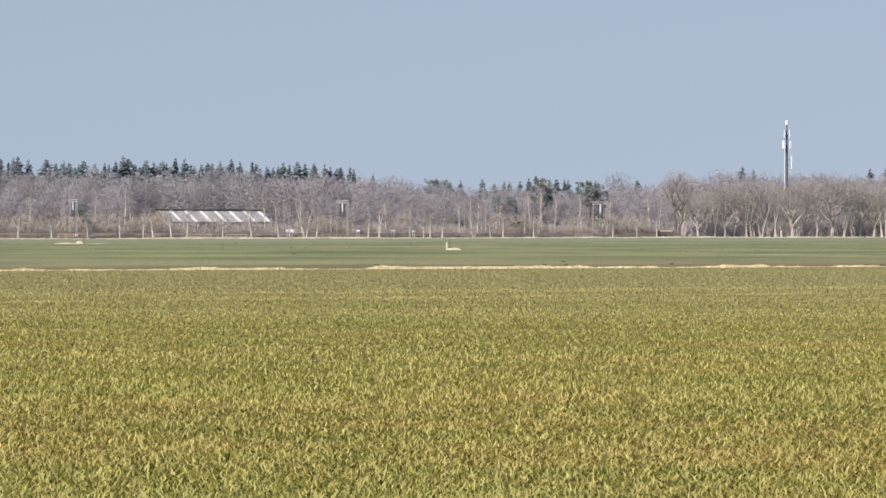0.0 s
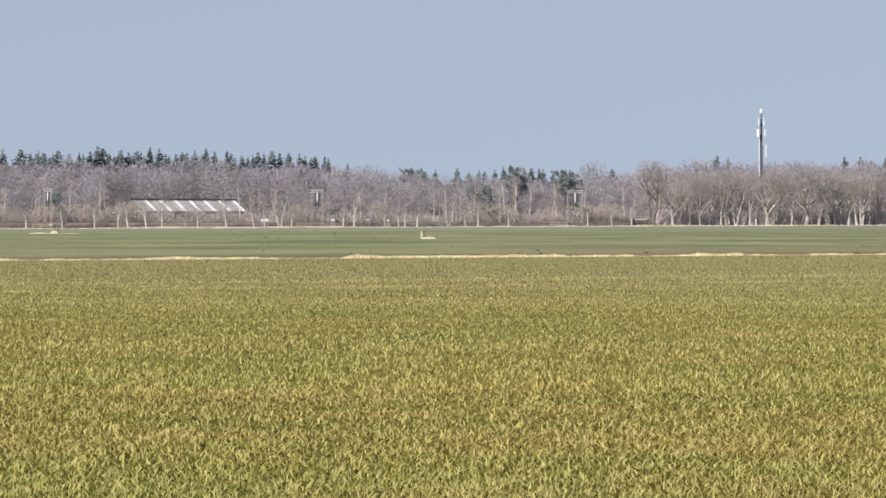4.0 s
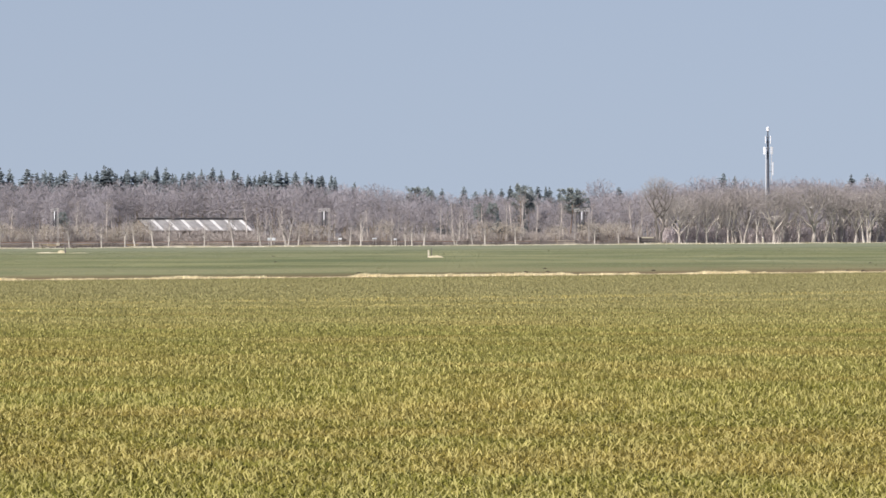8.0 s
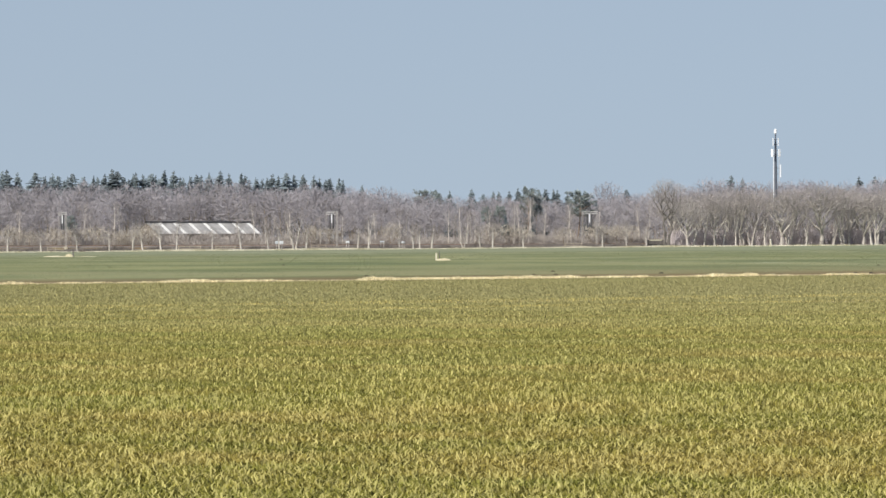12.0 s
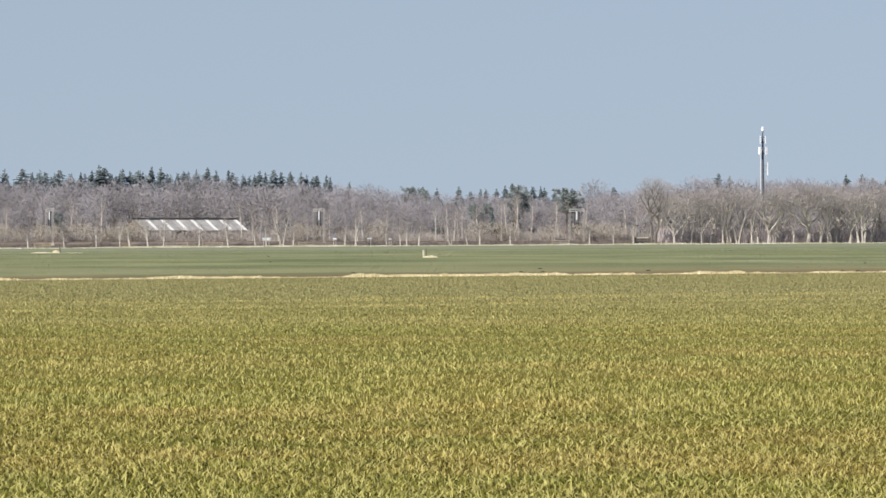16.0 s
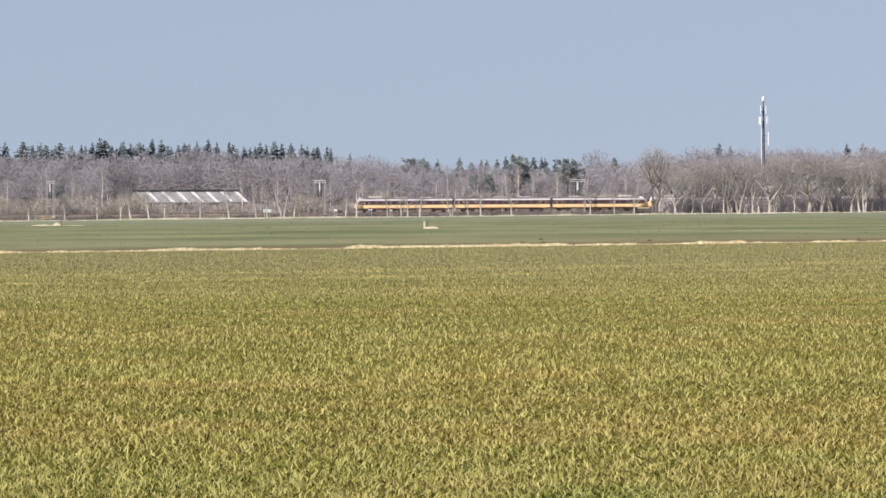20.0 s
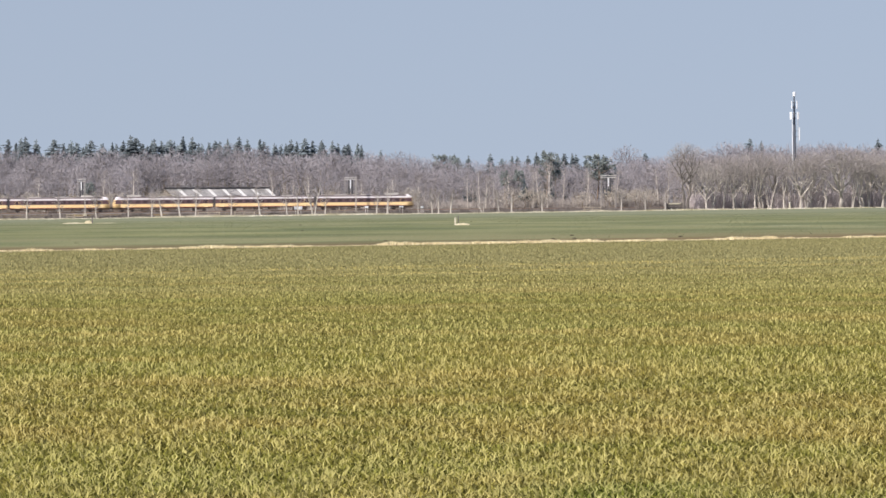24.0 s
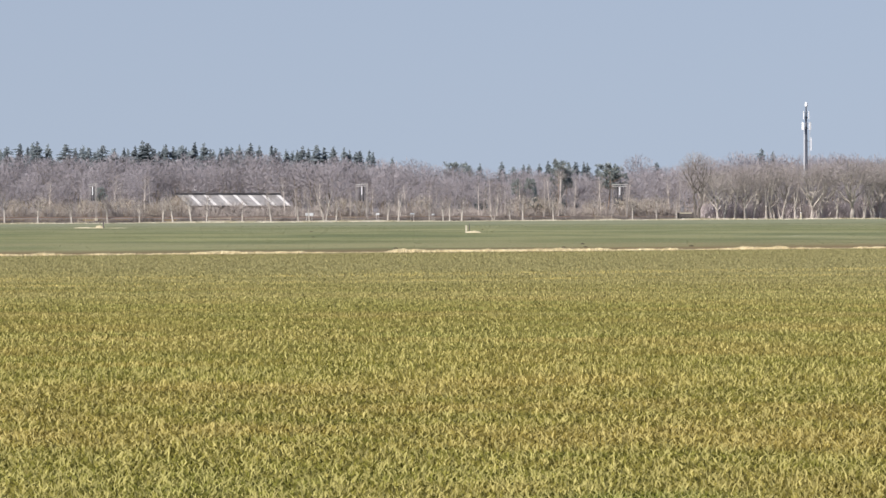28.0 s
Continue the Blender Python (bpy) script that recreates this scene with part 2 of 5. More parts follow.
    litter = rgb_mix(n, l, noise_at(n, l, pos, 0.3, 0.35, 0.65), (0.15, 0.11, 0.07), (0.22, 0.18, 0.10))
    c = rgb_mix(n, l, e3.outputs["Result"], c, litter)
    l.new(c, b.inputs["Base Color"])
    b.inputs["Roughness"].default_value, b.inputs["Specular IOR Level"].default_value = 0.95, 0.1
    bp, h = n.new("ShaderNodeBump"), n.new("ShaderNodeTexNoise")
    h.inputs["Scale"].default_value = 6.0
    l.new(pos, h.inputs["Vector"]), l.new(h.outputs["Fac"], bp.inputs["Height"])
    bp.inputs["Strength"].default_value, bp.inputs["Distance"].default_value = 0.6, 0.06
    l.new(bp.outputs["Normal"], b.inputs["Normal"])
    return m


M_FIELD = field_material()
# shaded gaps are put into the sward's low values, tips brightened over them
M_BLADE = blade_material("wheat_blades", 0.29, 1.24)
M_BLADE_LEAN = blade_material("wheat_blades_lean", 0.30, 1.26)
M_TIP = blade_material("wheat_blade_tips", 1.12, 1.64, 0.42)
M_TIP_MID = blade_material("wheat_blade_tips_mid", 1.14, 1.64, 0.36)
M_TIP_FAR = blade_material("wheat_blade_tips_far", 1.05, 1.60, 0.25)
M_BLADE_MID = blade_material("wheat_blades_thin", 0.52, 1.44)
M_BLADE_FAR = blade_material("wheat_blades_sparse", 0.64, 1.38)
M_DRY = mat("dry_grass", (0.84, 0.75, 0.50), (0.70, 0.60, 0.37), 0.6, island=0.3, local=False, fine=6.0)
M_VERGE = mat("verge_grass", (0.74, 0.71, 0.60), (0.48, 0.45, 0.30), 0.2, island=0.3, local=False, fine=4.0)
M_FARCROP = mat("young_crop", (0.166, 0.20, 0.103), (0.282, 0.29, 0.155), 0.03, island=0.2, local=False, fine=0.3)
M_FADED = mat("faded_grass", (0.36, 0.37, 0.235), (0.28, 0.30, 0.175), 1.2, fine=6.0, bump=0.4)
M_BANK = mat("ditch_bank", (0.26, 0.225, 0.115), (0.38, 0.325, 0.18), 0.7, local=False, fine=9.0, bump=0.5)
M_BARK = mat("grey_bark", (0.20, 0.165, 0.125), (0.34, 0.29, 0.23), 0.8, vary=0.25, fine=6.0, bump=0.4)
M_BARK_OAK = mat("oak_bark", (0.29, 0.268, 0.245), (0.58, 0.545, 0.50), 0.5, vary=0.2, fine=5.0, bump=0.5)
M_BARK_PALE = mat("pale_bark", (0.63, 0.60, 0.555), (0.42, 0.385, 0.35), 0.9, vary=0.25, fine=4.0, bump=0.3)
M_BARK_BIRCH = mat("birch_bark", (0.76, 0.72, 0.67), (0.52, 0.48, 0.44), 0.9, vary=0.2, fine=4.0, bump=0.3)
# these twig colours are lightened and cooled to carry the haze of distance
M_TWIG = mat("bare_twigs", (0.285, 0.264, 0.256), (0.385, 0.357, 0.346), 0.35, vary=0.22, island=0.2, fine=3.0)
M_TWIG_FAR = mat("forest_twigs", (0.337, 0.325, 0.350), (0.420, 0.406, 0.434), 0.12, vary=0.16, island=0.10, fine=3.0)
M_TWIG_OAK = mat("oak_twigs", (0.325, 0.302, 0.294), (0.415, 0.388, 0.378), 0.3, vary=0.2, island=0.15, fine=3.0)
M_BARK_DARK = mat("dark_oak_bark", (0.110, 0.102, 0.094), (0.20, 0.185, 0.17), 0.5, fine=5.0, bump=0.5)
M_BRUSH = mat("scrub_twigs", (0.342, 0.312, 0.292), (0.446, 0.412, 0.388), 0.2, vary=0.2, island=0.28, local=False, fine=2.0)
M_WILLOW = mat("willow_twigs", (0.465, 0.430, 0.370), (0.570, 0.530, 0.460), 0.3, vary=0.15, island=0.2, fine=3.0)
M_BRAMBLE = mat("bramble_twigs", (0.132, 0.120, 0.112), (0.21, 0.192, 0.18), 0.2, vary=0.2, island=0.3, local=False, fine=2.0)
M_BRUSH_DARK = mat("thicket_twigs", (0.52, 0.468, 0.475), (0.63, 0.578, 0.58), 0.2, vary=0.2, island=0.3, local=False, fine=2.0)
# needles paled and blued: distance haze is put into their colour
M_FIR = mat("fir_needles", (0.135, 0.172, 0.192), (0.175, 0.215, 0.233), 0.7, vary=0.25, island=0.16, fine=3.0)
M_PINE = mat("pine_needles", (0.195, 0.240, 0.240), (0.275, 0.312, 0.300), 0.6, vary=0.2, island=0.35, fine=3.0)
M_PINE_BARK = mat("pine_bark", (0.26, 0.19, 0.145), (0.37, 0.30, 0.24), 0.8, vary=0.2, fine=5.0)
M_STEEL = mat("weathered_steel", (0.78, 0.77, 0.75), (0.62, 0.61, 0.59), 1.2, rough=0.6, metal=0.2, vary=0.1)
M_POST = mat("weathered_post_steel", (0.40, 0.385, 0.37), (0.50, 0.48, 0.46), 1.2, rough=0.7, metal=0.1, vary=0.1)
M_STEEL_DARK = mat("dark_steel", (0.07, 0.075, 0.085), (0.11, 0.11, 0.12), 1.2, rough=0.6, metal=0.2)
M_MAST = mat("mast_steel", (0.085, 0.10, 0.13), (0.14, 0.155, 0.19), 0.5, rough=0.55, metal=0.2)
M_WHITE = mat("white_plastic", (0.82, 0.86, 0.90), (0.76, 0.80, 0.85), 1.0, rough=0.5, fine_amount=0.08)
M_ROOF_GREY = mat("corrugated_sheet", (0.27, 0.27, 0.27), (0.39, 0.385, 0.375), 0.6, rough=0.8, fine=3.0, vary=0.15)
M_ROOF_CLEAR = mat("roof_light_sheet", (0.80, 0.80, 0.79), (0.70, 0.70, 0.68), 0.8, rough=0.5, fine=3.0, fine_amount=0.15)
M_BARN_WALL = mat("barn_boards", (0.19, 0.165, 0.14), (0.28, 0.245, 0.21), 0.6, vary=0.15, fine=3.0)
M_RIDGE = mat("ridge_cap", (0.045, 0.045, 0.05), (0.075, 0.075, 0.08), 0.9, fine=4.0)
M_YELLOW = mat("yellow_paint", (0.97, 0.75, 0.42), (0.90, 0.65, 0.34), 0.5, rough=0.35, fine=2.0, fine_amount=0.15, spec=0.5)
M_STRIPE = mat("pale_stripe_paint", (0.84, 0.82, 0.86), (0.74, 0.72, 0.76), 0.4, rough=0.4, fine=2.0, fine_amount=0.1, spec=0.5)
M_SILL = mat("red_sill_paint", (0.40, 0.14, 0.10), (0.30, 0.11, 0.08), 0.5, rough=0.5)
M_NAVY = mat("dark_band_paint", (0.105, 0.062, 0.070), (0.14, 0.09, 0.098), 0.6, rough=0.35, spec=0.5)
M_GLASS = mat("tinted_glass", (0.060, 0.040, 0.048), (0.09, 0.064, 0.072), 0.6, rough=0.15, spec=0.6, fine_amount=0.1)
M_TRAIN_ROOF = mat("pale_roof_paint", (0.62, 0.60, 0.58), (0.48, 0.46, 0.44), 0.25, rough=0.45, fine=1.5, fine_amount=0.2, spec=0.5)
M_ROOF_DARK = mat("train_roof_grime", (0.150, 0.130, 0.132), (0.220, 0.192, 0.195), 0.3, rough=0.6, fine=1.5)
M_UNDER = mat("underframe_grime", (0.085, 0.065, 0.055), (0.14, 0.11, 0.09), 0.7, fine=4.0)
M_BALLAST = mat("ballast", (0.13, 0.118, 0.110), (0.20, 0.182, 0.17), 0.4, local=False, fine=8.0, bump=0.6)
M_RAIL = mat("rail_steel", (0.20, 0.13, 0.09), (0.28, 0.20, 0.15), 0.4, rough=0.6, metal=0.4)
M_WOOD = mat("weathered_wood", (0.34, 0.29, 0.23), (0.48, 0.43, 0.36), 1.5, vary=0.2, fine=8.0)
M_SAND = mat("pale_sand", (0.62, 0.58, 0.42), (0.50, 0.45, 0.30), 1.2, fine=5.0, bump=0.5)
M_CONCRETE = mat("pale_concrete", (0.56, 0.53, 0.43), (0.45, 0.42, 0.33), 1.5, fine=6.0)
M_TRAILER = mat("dark_tarpaulin", (0.11, 0.10, 0.10), (0.17, 0.155, 0.15), 0.8, rough=0.7, fine=3.0)
M_TYRE = mat("rubber", (0.02, 0.02, 0.02), (0.035, 0.035, 0.035), 3.0)
M_EARTH = mat("dark_earth", (0.055, 0.045, 0.030), (0.09, 0.075, 0.05), 2.0, fine=8.0, bump=0.5)

# ---------- mesh helpers ----------


def mesh_of(name, verts, faces, material, smooth=False):
    me = bpy.data.meshes.new(name)
    me.from_pydata([tuple(v) for v in verts], [], faces)
    me.materials.append(material)
    if smooth:
        for p in me.polygons:
            p.use_smooth = True
    me.update()
    return me


def fast_mesh(name, verts, faces, material):
    """A mesh of many equal-sized faces from two arrays."""
    me = bpy.data.meshes.new(name)
    k = faces.shape[1]
    me.vertices.add(len(verts)), me.loops.add(faces.size), me.polygons.add(len(faces))
    me.vertices.foreach_set("co", verts.astype(np.float32).ravel())
    me.loops.foreach_set("vertex_index", faces.astype(np.int32).ravel())
    me.polygons.foreach_set("loop_start", np.arange(0, faces.size, k, dtype=np.int32))
    me.materials.append(material)
    me.update(calc_edges=True)
    return me


def part(name, vf, material, parent, label="", smooth=False):
    """Links verts and faces (or a mesh) as one mesh object under a thing or a part."""
    me = vf if isinstance(vf, bpy.types.Mesh) else mesh_of(name, vf[0], vf[1], material, smooth)
    ob = new(name, me)
    ob.parent = parent
    if label:
        ob["label"] = label
    return ob


def thing(name, m, label, category, group="", kind=""):
    ob = new(name)
    ob.empty_display_size = 0.3
    ob.matrix_basis = m
    return tagged(ob, label, category, group, kind)


class Shape:
    """Verts and faces gathered from simple solids."""

    def __init__(self):
        self.v, self.f = [], []

    def __iter__(self):
        return iter((self.v, self.f))

    def __getitem__(self, i):
        return (self.v, self.f)[i]

    def box(self, x0, x1, y0, y1, z0, z1, bevel=0.0):
        b = min(bevel, (x1 - x0) * 0.4, (y1 - y0) * 0.4)
        k = len(self.v)
        if b > 0:
            ring = [(x0 + b, y0), (x1 - b, y0), (x1, y0 + b), (x1, y1 - b), (x1 - b, y1), (x0 + b, y1), (x0, y1 - b), (x0, y0 + b)]
        else:
            ring = [(x0, y0), (x1, y0), (x1, y1), (x0, y1)]
        n = len(ring)
        self.v += [Vector((x, y, z0)) for x, y in ring] + [Vector((x, y, z1)) for x, y in ring]
        self.f += [tuple(range(k + n - 1, k - 1, -1)), tuple(range(k + n, k + 2 * n))]
        self.f += [(k + i, k + (i + 1) % n, k + n + (i + 1) % n, k + n + i) for i in range(n)]
        return self

    def tube(self, p0, p1, r0, r1, n=6, caps=True):
        p0, p1 = Vector(p0), Vector(p1)
        d = (p1 - p0).normalized()
        a = d.orthogonal().normalized()
        b = d.cross(a)
        k = len(self.v)
        for p, r in ((p0, r0), (p1, r1)):
            self.v += [p + (a * math.cos(2 * math.pi * i / n) + b * math.sin(2 * math.pi * i / n)) * r for i in range(n)]
        self.f += [(k + i, k + (i + 1) % n, k + n + (i + 1) % n, k + n + i) for i in range(n)]
        if caps:
            self.f += [tuple(range(k + n - 1, k - 1, -1)), tuple(range(k + n, k + 2 * n))]
        return self

    def loft(self, rings, caps=True):
        k, n = len(self.v), len(rings[0])
        for r in rings:
            self.v += [Vector(p) for p in r]
        for j in range(len(rings) - 1):
            a = k + j * n
            self.f += [(a + i, a + (i + 1) % n, a + n + (i + 1) % n, a + n + i) for i in range(n)]
        if caps:
            e = k + (len(rings) - 1) * n
            self.f += [tuple(range(k + n - 1, k - 1, -1)), tuple(range(e, e + n))]
        return self

    def sliver(self, p, q, w, rng):
        """A thin three-cornered twig from p to q."""
        d = q - p
        s = d.cross(Vector((rng.gauss(0, 1), rng.gauss(0, 1), rng.gauss(0, 1))))
        s = s.normalized() * w if s.length > 1e-6 else Vector((w, 0, 0))
        k = len(self.v)
        self.v += [p - s, p + s, q]
        self.f.append((k, k + 1, k + 2))


# ---------- ground ----------
EDGE_Y, EDGE_K = 920.0, 0.23            # the field's far edge and the railway run aslant
TRACK_Y, TRACK_K = 960.0, 0.23
TRACK_COS = 1 / math.sqrt(1 + TRACK_K ** 2)
RAIL_Z = 1.35


def smooth(a, b, x):
    t = np.clip((np.asarray(x, float) - a) / (b - a), 0, 1)
    return t * t * (3 - 2 * t)


def ground_z(x, y):
    """Height of the land: level near by, a slight fall to the left far off, a low railway bank."""
    x, y = np.asarray(x, float), np.asarray(y, float)
    z = (0.12 + 0.0044 * np.clip(x, -150, 150)) * smooth(170, 880, y)
    n = np.abs(y - TRACK_Y - TRACK_K * x - 2.0) * TRACK_COS
    bank = 1 - smooth(5.5, 9.0, n)
    return z + (np.maximum(z, 0.75) - z) * bank


def gz(x, y):
    return float(ground_z(x, y))


def build_ground():
    ys = np.concatenate([[-400, -150, -40], np.arange(-10, 200, 5), np.arange(200, 860, 12), np.arange(860, 1080, 1.5),
                         [1100, 1150, 1250, 1500, 2000, 3000, 4900]])
    xs = np.concatenate([[-3500, -2000, -1200, -700, -400, -280, -220], np.arange(-180, 181, 6.0), [220, 280, 400, 700, 1200, 2000, 3500]])
    gx, gy = np.meshgrid(xs, ys)
    shear = smooth(500, 880, gy) * EDGE_K * np.clip(gx, -220, 220) * (1 - smooth(1150, 1500, gy))
    gy = gy + shear
    v = np.stack([gx, gy, ground_z(gx, gy)], -1).reshape(-1, 3)
    w = len(xs)
    i = (np.arange(len(ys) - 1)[:, None] * w + np.arange(w - 1)[None]).ravel()
    f = np.stack([i, i + 1, i + w + 1, i + w], 1)
    me = fast_mesh("ground", v, f, M_FIELD)
    for p in me.polygons:
        p.use_smooth = True
    tagged(new("ground", me), "flat field of yellow-green winter wheat reaching a woodland edge", "field", kind="structure")


build_ground()


def build_wheat(name, y0, y1, per_m2, height, width, bend, seed, segments, material, label):
    """Leaning blades over the wedge of field before the camera, thinner with distance."""
    r = np.random.default_rng(seed)
    half = 0.142
    n = int(half * (y1 * y1 - y0 * y0) * per_m2)
    y = np.sqrt(r.uniform(y0 * y0, y1 * y1, n))
    x = r.uniform(-1, 1, n) * half * y
    across = y - DITCH_Y - DITCH_K * x
    keep = across < -0.8
    for s0 in TRAMLINES:
        keep &= (np.abs(across - s0) > 0.45) | (r.uniform(0, 1, n) < 0.25 + 0.5 * np.sin(x * 0.5 + s0) ** 2)
    x, y = x[keep], y[keep]
    n = len(x)
    z = ground_z(x, y)
    h = height * r.uniform(0.55, 1.25, n)
    ang = r.uniform(0, 2 * np.pi, n)
    lean = r.uniform(0.1, 1.0, n) * bend * h
    dx, dy = np.cos(ang) * lean, np.sin(ang) * lean
    face = r.uniform(0, np.pi, n)
    wx, wy = np.cos(face) * width * 0.5, np.sin(face) * width * 0.5 * 0.6
    base = np.stack([x, y, z], 1)
    w3 = np.stack([wx, wy, 0 * wx], 1)
    tip = base + np.stack([dx, dy, h], 1)
    if segments == 1:
        v = np.stack([base - w3, base + w3, tip], 1).reshape(-1, 3)
        f = np.arange(3 * n).reshape(n, 3)
    else:
        curl = r.normal(0, 0.30, (n, 2)) * h[:, None]
        mid = base + np.stack([dx * 0.35 + curl[:, 0], dy * 0.35 + curl[:, 1], h * 0.70], 1)
        v = np.stack([base - w3 * 0.8, base + w3 * 0.8, mid + w3, mid - w3, tip], 1).reshape(-1, 3)
        k = 5 * np.arange(n)[:, None]
        f = np.concatenate([k + [0, 1, 2], k + [0, 2, 3], k + [3, 2, 4]], 0)
    tagged(new(name, fast_mesh(name, v, f, material)), label, "crop", kind="stuff")


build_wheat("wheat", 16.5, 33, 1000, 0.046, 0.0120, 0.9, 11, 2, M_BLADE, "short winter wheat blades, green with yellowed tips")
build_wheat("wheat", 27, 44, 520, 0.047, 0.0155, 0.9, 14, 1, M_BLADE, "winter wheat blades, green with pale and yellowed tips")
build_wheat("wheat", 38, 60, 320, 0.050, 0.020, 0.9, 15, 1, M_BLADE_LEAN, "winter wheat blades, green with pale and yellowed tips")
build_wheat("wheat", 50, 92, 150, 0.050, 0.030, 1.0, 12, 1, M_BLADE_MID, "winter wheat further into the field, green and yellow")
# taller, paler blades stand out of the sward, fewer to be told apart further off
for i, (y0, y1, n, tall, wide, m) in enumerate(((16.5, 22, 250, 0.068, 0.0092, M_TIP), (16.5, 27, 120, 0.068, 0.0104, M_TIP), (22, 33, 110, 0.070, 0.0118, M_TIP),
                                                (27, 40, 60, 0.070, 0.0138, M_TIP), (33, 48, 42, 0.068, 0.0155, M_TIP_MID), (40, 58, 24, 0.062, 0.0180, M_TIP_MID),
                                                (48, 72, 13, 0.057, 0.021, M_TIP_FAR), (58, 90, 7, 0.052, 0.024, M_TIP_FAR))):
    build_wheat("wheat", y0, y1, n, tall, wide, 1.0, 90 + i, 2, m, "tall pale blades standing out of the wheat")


def build_far_field():
    """Sparse tufts on the field beyond the ditch."""
    r = np.random.default_rng(14)
    n = 70000
    y = 150 + 450 * r.uniform(0, 1, n) ** 1.3
    x = r.uniform(-0.142, 0.142, n) * y
    keep = y > DITCH_Y + DITCH_K * x + 24
    x, y = x[keep], y[keep]
    n = len(x)
    z = ground_z(x, y)
    size = 0.012 + 0.00006 * y
    h = size * r.uniform(0.15, 0.4, n)
    base = np.stack([x, y, z], 1)
    w3 = np.stack([size * r.uniform(0.5, 3.0, n), r.normal(0, 0.05, n), 0 * x], 1)
    tip = base + np.stack([r.normal(0, 0.06, n), r.normal(0, 0.06, n), h], 1)
    v = np.stack([base - w3, base + w3, tip], 1).reshape(-1, 3)
    tagged(new("young_crop", fast_mesh("young_crop", v, np.arange(3 * n).reshape(n, 3), M_FARCROP)), "short green crop beyond the ditch", "crop", kind="stuff")


build_far_field()
build_wheat("wheat", 88, 190, 80, 0.050, 0.042, 1.0, 13, 1, M_BLADE_FAR, "winter wheat up to the ditch, yellowish green")

# ---------- ditch and verges ----------


def build_ditch():
    bank = Shape()
    rows = []
    rng = random.Random(3)
    for i in range(121):
        x = -90 + i * 1.5
        y = DITCH_Y + DITCH_K * x
        h = 0.06 + 0.03 * noise.noise((x * 0.3, 1, 0))
        prof = ((-0.7, -0.02), (-0.4, h * 0.6), (0.0, h), (0.3, h * 0.7), (0.6, -0.02))
        rows.append([(x - 0.62 * s, y + 0.78 * s, z) for s, z in prof])
    v = [Vector(p) for r in rows for p in r]
    f = [(j * 5 + i, (j + 1) * 5 + i, (j + 1) * 5 + i + 1, j * 5 + i + 1) for j in range(120) for i in range(4)]
    tagged(new("ditch_bank", mesh_of("ditch_bank", v, f, M_BANK, True)), "low brown bank of a field ditch", "ditch", kind="structure")


build_ditch()


def blades_along(name, line, n, spread, height, width, seed, material, label, category, thin=None, tuft=0.0):
    """Upright dry stalks scattered along a line given by a function of 0 to 1; thin() says how many stay at a place."""
    r = np.random.default_rng(seed)
    t = r.uniform(0, 1, n)
    x, y = line(t)
    x, y = x + r.normal(0, spread * 0.3, n), y + r.normal(0, spread, n)
    amount = np.array([thin(a) for a in x]) if thin else np.ones(n)
    keep = r.uniform(0, 1, n) < amount
    x, y, amount = x[keep], y[keep], amount[keep]
    n = len(x)
    z = ground_z(x, y)
    h = height * r.uniform(0.4, 1.3, n) * (0.5 + 0.5 * amount)
    if tuft:
        h = h * np.array([0.85 + 0.45 * max(0.0, noise.noise((a * tuft, 4.4, 0)) + 0.7 * noise.noise((a * tuft * 3.1, 8.8, 0))) for a in x])
    lean = r.normal(0, 0.35, (n, 2)) * h[:, None]
    face = r.uniform(0, np.pi, n)
    w3 = np.stack([np.cos(face), np.sin(face), 0 * face], 1) * width * 0.5
    base = np.stack([x, y, z], 1)
    tip = base + np.stack([lean[:, 0], lean[:, 1], h], 1)
    v = np.stack([base - w3, base + w3, tip], 1).reshape(-1, 3)
    return tagged(new(name, fast_mesh(name, v, np.arange(3 * n).reshape(n, 3), material)), label, category, kind="stuff")


def ditch_amount(x):
    """Thick and tufted before the middle of the field, thin further along, with a few gaps."""
    a = 0.62 + 1.1 * noise.noise((x * 0.33, 7.3, 0)) + 0.8 * noise.noise((x * 1.4, 2.1, 0))
    if -4 < x < 6:
        a += 0.45
    if x < -6:
        a += 0.2
    for c, w in ((9.4, 1.2), (-5.1, 1.1), (-16.1, 0.6)):
        a -= 0.8 * math.exp(-((x - c) / w) ** 2)
    return max(0.14, min(1.0, a))


blades_along("dry_grass", lambda t: (-45 + 90 * t, DITCH_Y + DITCH_K * (-45 + 90 * t) - 0.3), 90000, 0.28, 0.13, 0.045, 5, M_DRY,
             "bleached dry grass tufts along the field ditch", "grass", ditch_amount, 1.5)


def verge_amount(x):
    a = 0.32 + 0.7 * noise.noise((x * 0.05, 3.3, 0)) + 0.3 * noise.noise((x * 0.3, 9.1, 0))
    for c, w in ((-31.0, 8.0), (33.5, 5.0), (57.0, 8.0), (-60.0, 22.0)):
        a += 0.7 * math.exp(-((x - c) / w) ** 2)
    return max(0.12, min(1.0, a))


blades_along("verge_grass", lambda t: (-135 + 270 * t, EDGE_Y + EDGE_K * (-135 + 270 * t) - 0.5), 90000, 0.9, 0.42, 0.10, 6, M_VERGE,
             "pale dry grass verge along the far edge of the field", "grass", verge_amount)

# ---------- bare trees ----------


